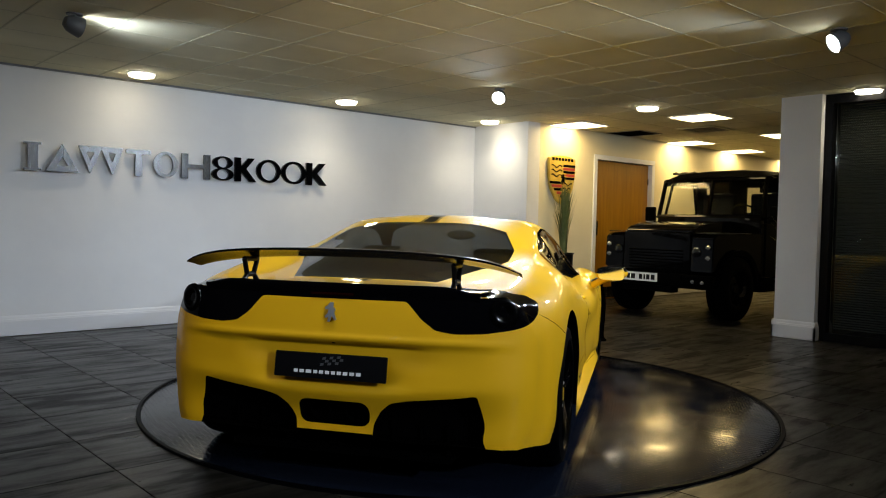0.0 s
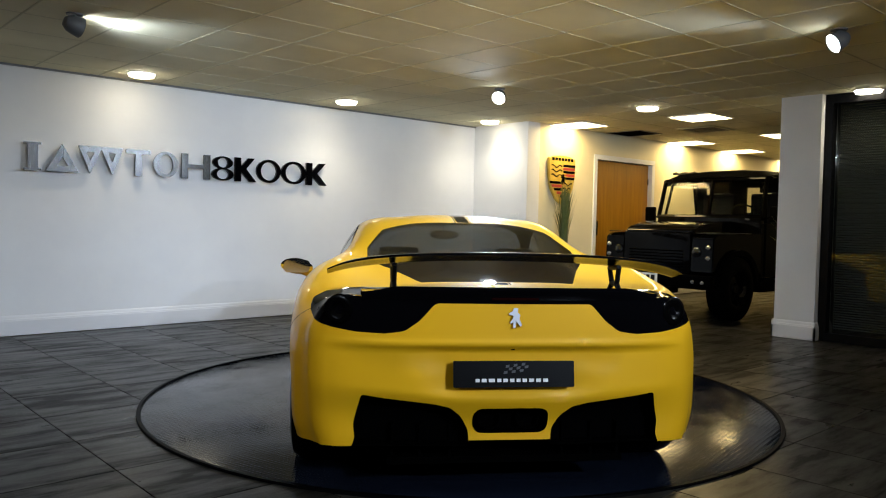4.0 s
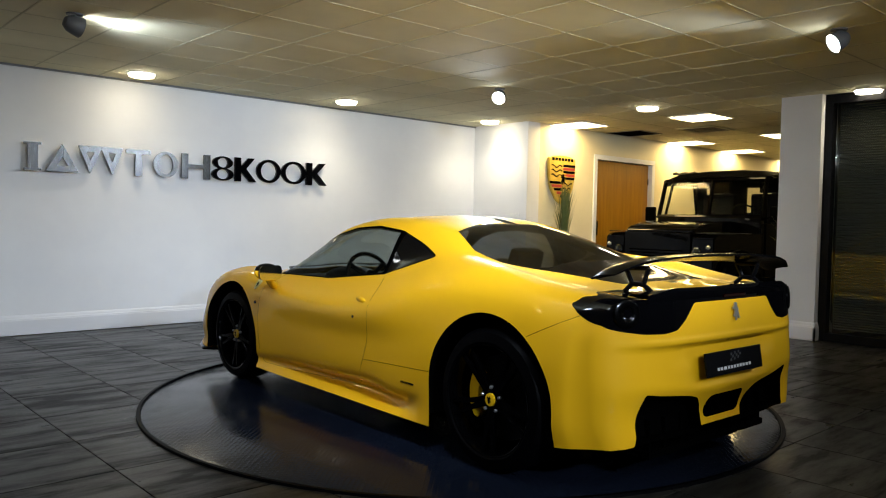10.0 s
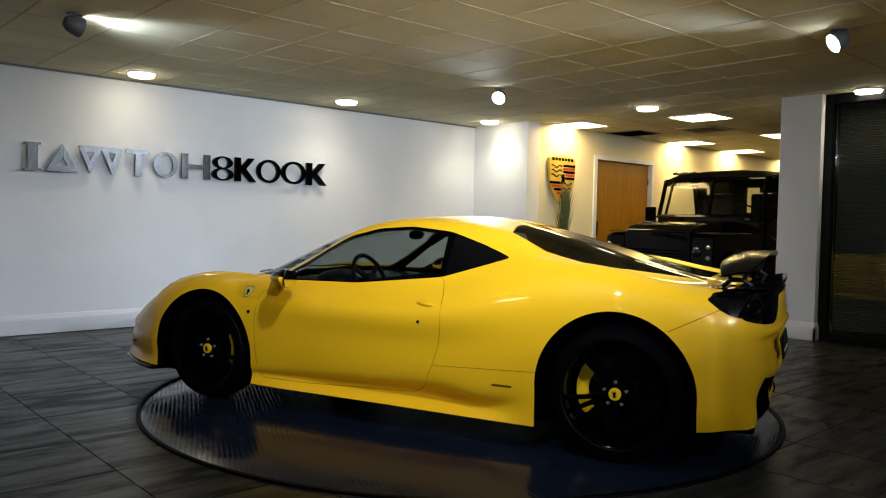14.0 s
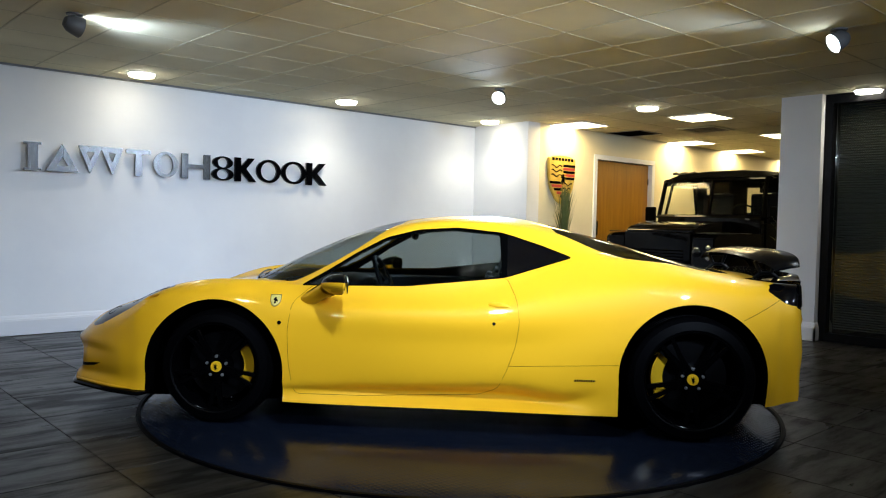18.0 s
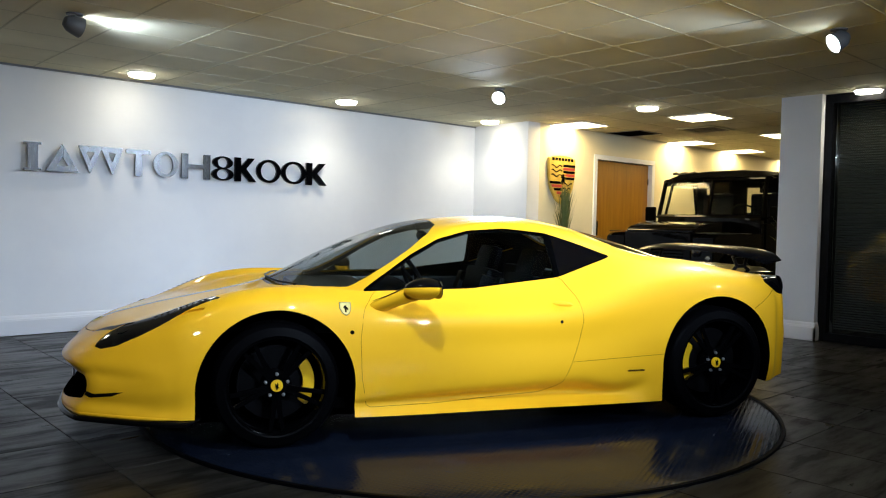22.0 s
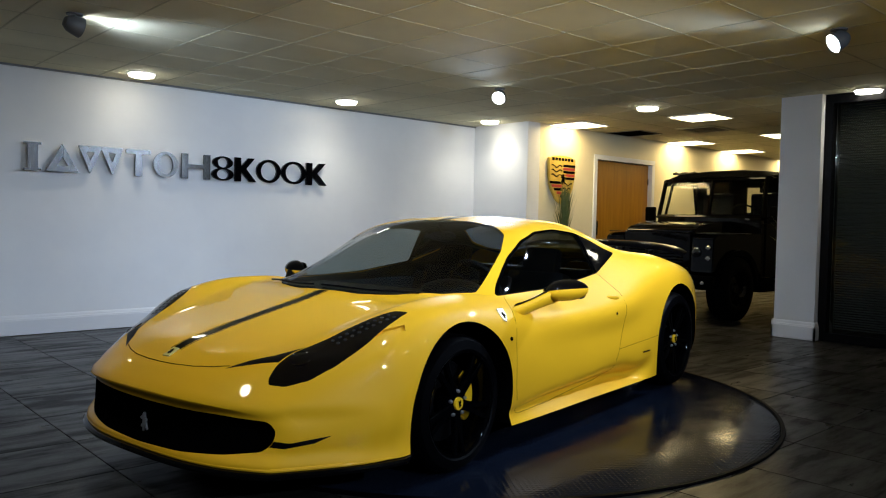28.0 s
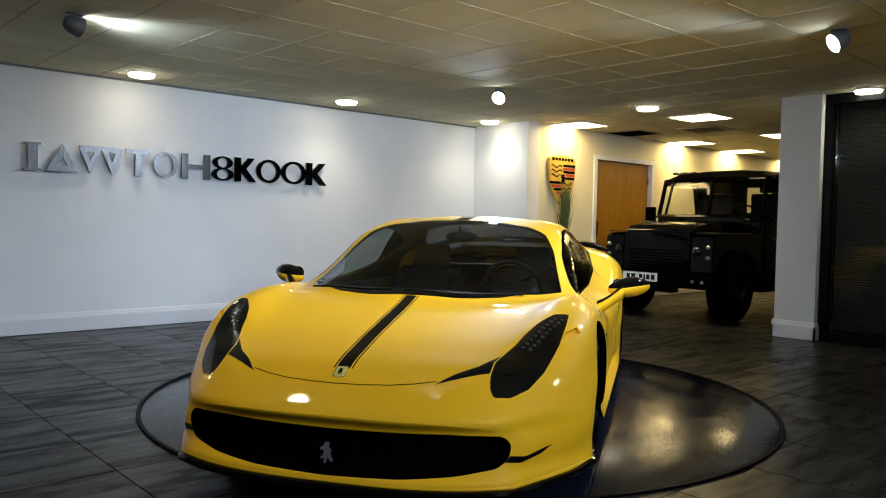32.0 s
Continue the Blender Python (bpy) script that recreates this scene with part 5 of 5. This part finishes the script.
def build_rear(car, surface):
    # rear wing with drooping tips on two braced stands
    wing = empty("rear_wing")
    wing.parent = car
    bm = bmesh.new()
    prof = [(0, 0), (.10, .014), (.30, .026), (.60, .027), (.95, .020), (1.0, .018), (1.0, .008), (.60, .004), (.30, -.004), (.08, -.006)]
    rows = []
    for k in range(41):
        y = -.785 + 1.57 * k / 40
        q = abs(y) / .785
        le, te = -1.735 - .05 * q**3, -1.965 + .05 * q**6
        zl, zt = 1.000 - .045 * q**2.5 - .02 * q**8, 1.024 - .040 * q**2.5 - .03 * q**8
        rows.append([bm.verts.new((le + (te - le) * a, y, zl + (zt - zl) * a + b * (1 - .5 * q**10))) for a, b in prof])
    for a, b in zip(rows, rows[1:]):
        for k in range(len(prof)):
            bm.faces.new((a[k], a[(k + 1) % len(prof)], b[(k + 1) % len(prof)], b[k]))
    bm.faces.new(rows[0])
    bm.faces.new(rows[-1])
    part("blade", bm, M["carbon"], wing, "gloss black carbon wing blade", True)
    for s in (1, -1):
        bm = bmesh.new()
        for a, b in (((-1.76, .868), (-1.80, .905)), ((-1.80, .905), (-1.765, .975)), ((-1.80, .905), (-1.86, .905)), ((-1.86, .905), (-1.885, .980)), ((-1.86, .905), (-1.92, .862)), ((-1.765, .975), (-1.885, .980))):
            tube(bm, [(a[0], s * .50, a[1]), (b[0], s * .50, b[1])], .012, 8)
        part("stand", bm, M["satin"], wing, "black forked wing stand")
    # lip along the rear edge
    bm = bmesh.new()
    rows = []
    for k in range(41):
        y = -.64 + 1.28 * k / 40
        q = (abs(y) / .95) ** 3
        x = -2.022 + .14 * q
        fade = 1 - step(.48, .64, abs(y))
        rows.append([bm.verts.new(v) for v in ((x + .20, y, .868), (x + .06, y, .874 + .014 * fade), (x - .010 * fade, y, .874 + .026 * fade), (x - .012 * fade, y, .868 + .012 * fade), (x + .005, y, .835))])
    for a, b in zip(rows, rows[1:]):
        for k in range(4):
            bm.faces.new((a[k], a[k + 1], b[k + 1], b[k]))
    part("tail_lip", bm, M["black"], car, "gloss black tail lip", True)
    # round lamp units in the smoked housings
    for s in (1, -1):
        p, n = surface("x", s * .735, .795, -1)
        bm = bmesh.new()
        lathe(bm, [(.0, -.004), (.022, .0), (.030, .006), (.050, .008), (.062, .004), (.066, -.006)], facing(p, n), 40)
        part("tail_lamp", bm, M["smoked"], car, "round smoked tail lamp", True)
    bm = bmesh.new()
    box(bm, -2.030, -2.018, -.10, .10, .846, .856)
    part("brake_light", bm, M["red"], car, "dark red brake light strip")
    # number plate with plain bars, in a recess
    bm = bmesh.new()
    m = facing((-2.034, 0, .537), (-1, 0, .16))
    prism(bm, rounded([(-.258, -.055), (.258, -.055), (.258, .055), (-.258, .055)], .006), .008, m)
    plate = part("show_plate", bm, M["satin"], car, "black show plate with white bars")
    widths = [.020, .024, .030, .020, .022, .022, .020, .022, .024, .024, .024]
    x = -.165
    for k, w in enumerate(widths):
        h = .014
        bm = bmesh.new()
        prism(bm, [(x, -.033), (x + w * .86, -.033), (x + w * .86, -.033 + h), (x, -.033 + h)], .0015, m @ Matrix.Translation((0, 0, .008)))
        part("bar", bm, M["white_mark"], plate, "white bar")
        x += w + .006
    bm = bmesh.new()
    for i in range(6):
        for j in range(3):
            if (i + j) % 2 == 0:
                a, b = -.045 + i * .017 + j * .004, .0 + j * .013 + i * .002
                prism(bm, [(a, b), (a + .015, b + .002), (a + .017, b + .013), (a + .002, b + .011)], .0012, m @ Matrix.Translation((0, 0, .008)))
    part("check", bm, M["grey_mark"], plate, "small grey chequered mark")
    bm = bmesh.new()
    horse(bm, facing((-2.035, 0, .772), (-1, 0, .15)), 1.15)
    part("tail_emblem", bm, M["bolt"], car, "chrome tail emblem")
    bm = bmesh.new()
    cyl(bm, .008, .008, .004, facing(*surface("x", 0, .636, -1)), 16)
    part("camera_eye", bm, M["void"], car)
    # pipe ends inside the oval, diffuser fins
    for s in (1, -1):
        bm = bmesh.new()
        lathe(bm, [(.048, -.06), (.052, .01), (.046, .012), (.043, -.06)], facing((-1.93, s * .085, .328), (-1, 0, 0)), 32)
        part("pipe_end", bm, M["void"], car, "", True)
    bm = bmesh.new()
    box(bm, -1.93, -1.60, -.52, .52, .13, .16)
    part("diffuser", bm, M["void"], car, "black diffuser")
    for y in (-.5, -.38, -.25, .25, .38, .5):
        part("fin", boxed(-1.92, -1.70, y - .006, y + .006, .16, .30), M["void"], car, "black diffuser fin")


def build_wheels(car):
    for x, r, w, cz in ((1.325, .322, .24, .320), (-1.325, .342, .30, .340)):
        for s in (1, -1):
            yo = s * (.940 if x > 0 else .950)
            wheel = empty("wheel")
            wheel.parent = car
            wheel.matrix_local = pose(x, yo - s * w / 2, cz, 90 if s < 0 else -90, 0, 0)
            h = w / 2
            bm = bmesh.new()
            prof = [(r * .76, -h + .01), (r * .80, -h), (r * .93, -h + .01), (r * .985, -h + .035), (r, -h + .06)]
            for k in range(1, 4):
                q = -h + .06 + (2 * h - .12) * k / 4
                prof += [(r, q - .006), (r - .006, q - .004), (r - .006, q + .004), (r, q + .006)]
            prof += [(r, h - .06), (r * .985, h - .035), (r * .93, h - .01), (r * .80, h), (r * .76, h - .01)]
            lathe(bm, prof, Matrix(), 72)
            part("tyre", bm, M["rubber"], wheel, "", True)
            bm = bmesh.new()
            lathe(bm, [(r * .775, h - .014), (r * .765, h - .004), (r * .75, h - .006), (r * .735, h - .022), (r * .72, h - .07), (r * .70, -h)], Matrix(), 72)
            part("rim", bm, M["rim"], wheel, "gloss black rim", True)
            for k in range(5):
                bm = bmesh.new()
                for d in (-8, 8):
                    prism(bm, [(.045, -.016), (r * .45, -.012 - .003 * d / 8), (r * .745, -.012), (r * .745, .012), (r * .45, .012 - .003 * d / 8), (.045, .016)], .024, pose(0, 0, 0, 0, 0, 72 * k + d + 90) @ pose(0, 0, h - .060, 0, -5, 0))
                bmesh.ops.bevel(bm, geom=list(bm.edges), offset=.004, segments=1, affect="EDGES")
                part("spoke", bm, M["rim"], wheel)
            bm = bmesh.new()
            lathe(bm, [(.0, h - .035), (.055, h - .035), (.075, h - .045), (.08, h - .09)], Matrix(), 32)
            part("hub", bm, M["rim"], wheel, "", True)
            bm = bmesh.new()
            lathe(bm, [(.0, h - .022), (.030, h - .024), (.032, h - .04)], Matrix(), 32)
            cap = part("hub_cap", bm, M["yellow_cap"], wheel, "yellow hub cap", True)
            bm = bmesh.new()
            horse(bm, pose(0, 0, h - .022, 0, 0, 0 if s > 0 else 180), .48)
            part("mark", bm, M["black"], cap, "black mark")
            for k in range(5):
                bm = bmesh.new()
                a = radians(72 * k + 90 + 36)
                lathe(bm, [(.0, .008), (.006, .007), (.009, .0), (.009, -.012)], pose(.058 * math.cos(a), .058 * math.sin(a), h - .032), 12)
                part("wheel_bolt", bm, M["bolt"], wheel, "chrome wheel bolt", True)
            bm = bmesh.new()
            lathe(bm, [(.07, h - .125), (r * .60, h - .125), (r * .60, h - .150), (.07, h - .150)], Matrix(), 48)
            part("brake_disc", bm, M["satin"], wheel, "", True)
            # caliper behind the spokes
            bm = bmesh.new()
            fwd = (-1 if x > 0 else 1)
            mid = 0 if fwd > 0 else 180
            out, inn = [], []
            for k in range(13):
                a = radians(mid - 38 + 76 * k / 12)
                out.append((r * .62 * math.cos(a), r * .62 * math.sin(a)))
                inn.append((r * .44 * math.cos(a), r * .44 * math.sin(a)))
            prism(bm, out + inn[::-1], .06, pose(0, 0, h - .155))
            bmesh.ops.bevel(bm, geom=list(bm.edges), offset=.006, segments=2, affect="EDGES")
            part("caliper", bm, M["yellow_cap"], wheel, "yellow brake caliper", True)
    part("undertray", boxed(-1.55, 2.0, -.72, .72, .105, .16), M["void"], car)
    part("axle", boxed(1.28, 1.37, -.75, .75, .28, .36), M["void"], car)
    part("axle", boxed(-1.37, -1.28, -.72, .72, .30, .38), M["void"], car)
    for x, cz in ((1.325, .310), (-1.318, .353)):
        for s in (1, -1):
            bm = bmesh.new()
            arc = ring_poly(x, cz, .3985, -24, 204, 56)
            prism(bm, arc, .012, pose(0, s * .48 + .006, 0, 90, 0, 0))
            rows = [[bm.verts.new((px, s * y, pz)) for px, pz in arc] for y in (.48, .80)]
            for k in range(len(arc) - 1):
                bm.faces.new((rows[0][k], rows[0][k + 1], rows[1][k + 1], rows[1][k]))
            part("arch_liner", bm, M["void"], car, "", True)


def build_cabin(car):
    """Black leather cabin that shows through the glass."""
    L = M["leather"]
    bm = bmesh.new()
    box(bm, -.60, 1.15, -.80, .80, .16, .22)
    part("cabin_floor", bm, M["void"], car)
    bm = bmesh.new()
    box(bm, -.62, -.54, -.60, .60, .20, .86, .02)
    part("bulkhead", bm, L, car)
    part("dashboard", boxed(.62, 1.12, -.74, .74, .55, .765, .05), L, car, "black leather dashboard", True)
    bm = bmesh.new()
    bmesh.ops.create_uvsphere(bm, u_segments=24, v_segments=12, radius=1, matrix=Matrix.Translation((.66, .36, .77)) @ Matrix.Diagonal((.16, .20, .07, 1)))
    part("binnacle", bm, L, car, "", True)
    for s in (1, -1):
        bm = bmesh.new()
        box(bm, -.50, .78, s * .765 - .03, s * .765 + .03, .22, .755, .02)
        part("door_lining", bm, M["lining"], car, "black leather door lining")
        seat = empty("seat")
        seat.parent = car
        bm = bmesh.new()
        box(bm, -.12, .38, s * .37 - .23, s * .37 + .23, .26, .42, .05)
        part("cushion", bm, L, seat, "", True)
        m = pose(-.16, s * .37, .40, 0, -18, 0)
        bm = bmesh.new()
        box(bm, -.07, .07, -.22, .22, 0, .46, .05, m)
        for q in (1, -1):
            box(bm, -.02, .11, q * .21 - .045, q * .21 + .045, .02, .40, .03, m)
        part("backrest", bm, L, seat, "", True)
        bm = bmesh.new()
        box(bm, -.05, .05, -.13, .13, .44, .63, .05, m)
        part("headrest", bm, L, seat, "", True)
    wheel = empty("steering_wheel")
    wheel.parent = car
    m = pose(.44, .36, .775, 0, -66, 0)
    bm = bmesh.new()
    ring = [m @ Vector((.175 * math.cos(a), .175 * math.sin(a), 0)) for a in (2 * math.pi * k / 40 for k in range(41))]
    tube(bm, ring, .015, 8)
    part("wheel_rim", bm, L, wheel, "", True)
    bm = bmesh.new()
    cyl(bm, .055, .045, .05, m, 24)
    for a in (0, 125, 235):
        box(bm, .03, .17, -.014, .014, -.008, .008, 0, m @ pose(0, 0, 0, 0, 0, a + 180))
    part("wheel_hub", bm, L, wheel, "", True)
    bm = bmesh.new()
    bmesh.ops.create_uvsphere(bm, u_segments=20, v_segments=10, radius=1, matrix=Matrix.Translation((.30, 0, 1.075)) @ Matrix.Diagonal((.025, .105, .035, 1)))
    tube(bm, [(.31, 0, 1.09), (.36, 0, 1.145)], .008, 6)
    part("interior_mirror", bm, M["satin"], car, "", True)


def build_turntable():
    t = tagged(empty("turntable"), "round dark chequer-plate vehicle turntable set in the floor", "turntable")
    bm = bmesh.new()
    lathe(bm, [(0.0, -.001), (1.0, -.001), (2.02, -.001), (2.028, -.004)], Matrix(), 160)
    part("deck", bm, M["plate"], t, "dark chequer plate", True)
    bm = bmesh.new()
    lathe(bm, [(2.026, -.006), (2.029, .007), (2.048, .006), (2.055, -.02)], Matrix(), 160)
    part("edge_ring", bm, M["rubber"], t, "black rubber edge ring", True)
    return t


def build_tiles():
    """Square floor tiles; those round the turntable are single pieces."""
    def tile_bm(x, y, bm):
        a, b, c = .2975, .2955, -.012
        lo = [bm.verts.new((x + u * a, y + v * a, c)) for u, v in ((-1, -1), (1, -1), (1, 1), (-1, 1))]
        mid = [bm.verts.new((x + u * a, y + v * a, -.002)) for u, v in ((-1, -1), (1, -1), (1, 1), (-1, 1))]
        top = [bm.verts.new((x + u * b, y + v * b, 0)) for u, v in ((-1, -1), (1, -1), (1, 1), (-1, 1))]
        for p, q in ((lo, mid), (mid, top)):
            for k in range(4):
                bm.faces.new((p[k], p[(k + 1) % 4], q[(k + 1) % 4], q[k]))
        bm.faces.new(top)

    one = bmesh.new()
    tile_bm(0, 0, one)
    me = finish("tile", one, M["tile"])
    floor = tagged(empty("floor"), "grey wood-grained porcelain floor tiles with dark joints", "floor", kind="structure")
    far = bmesh.new()
    for i in range(-9, 29):
        for j in range(-14, 8):
            x, y = -2.05 + .6 * i, .1 + .6 * j
            if math.hypot(abs(x) + .3, abs(y) + .3) < 2.02:
                continue
            if -3.4 < x < 7.4 and -3.3 < y < 4.6 and not (x > 5.2 and y < -.6):
                ob = new("tile", me)
                ob.parent = floor
                ob.location = (x, y, -.006)
            else:
                tile_bm(x, y, far)
    for v in far.verts:
        v.co.z -= .006
    ob = part("tile_field", far, M["tile"], floor)
    tagged(ob, kind="stuff")


car = build_car()
table = build_turntable()
build_off_roader()
build_sign()
build_crest()
build_plants()
build_tiles()


def motions():
    rows = [(t, pose(0, 0, 0, 0, 0, CAR_TURN(t))) for t in range(0, 33)]
    walk(table, rows)
    walk(car, [(t, m @ pose(.006, .077, 0)) for t, m in rows])


motions()
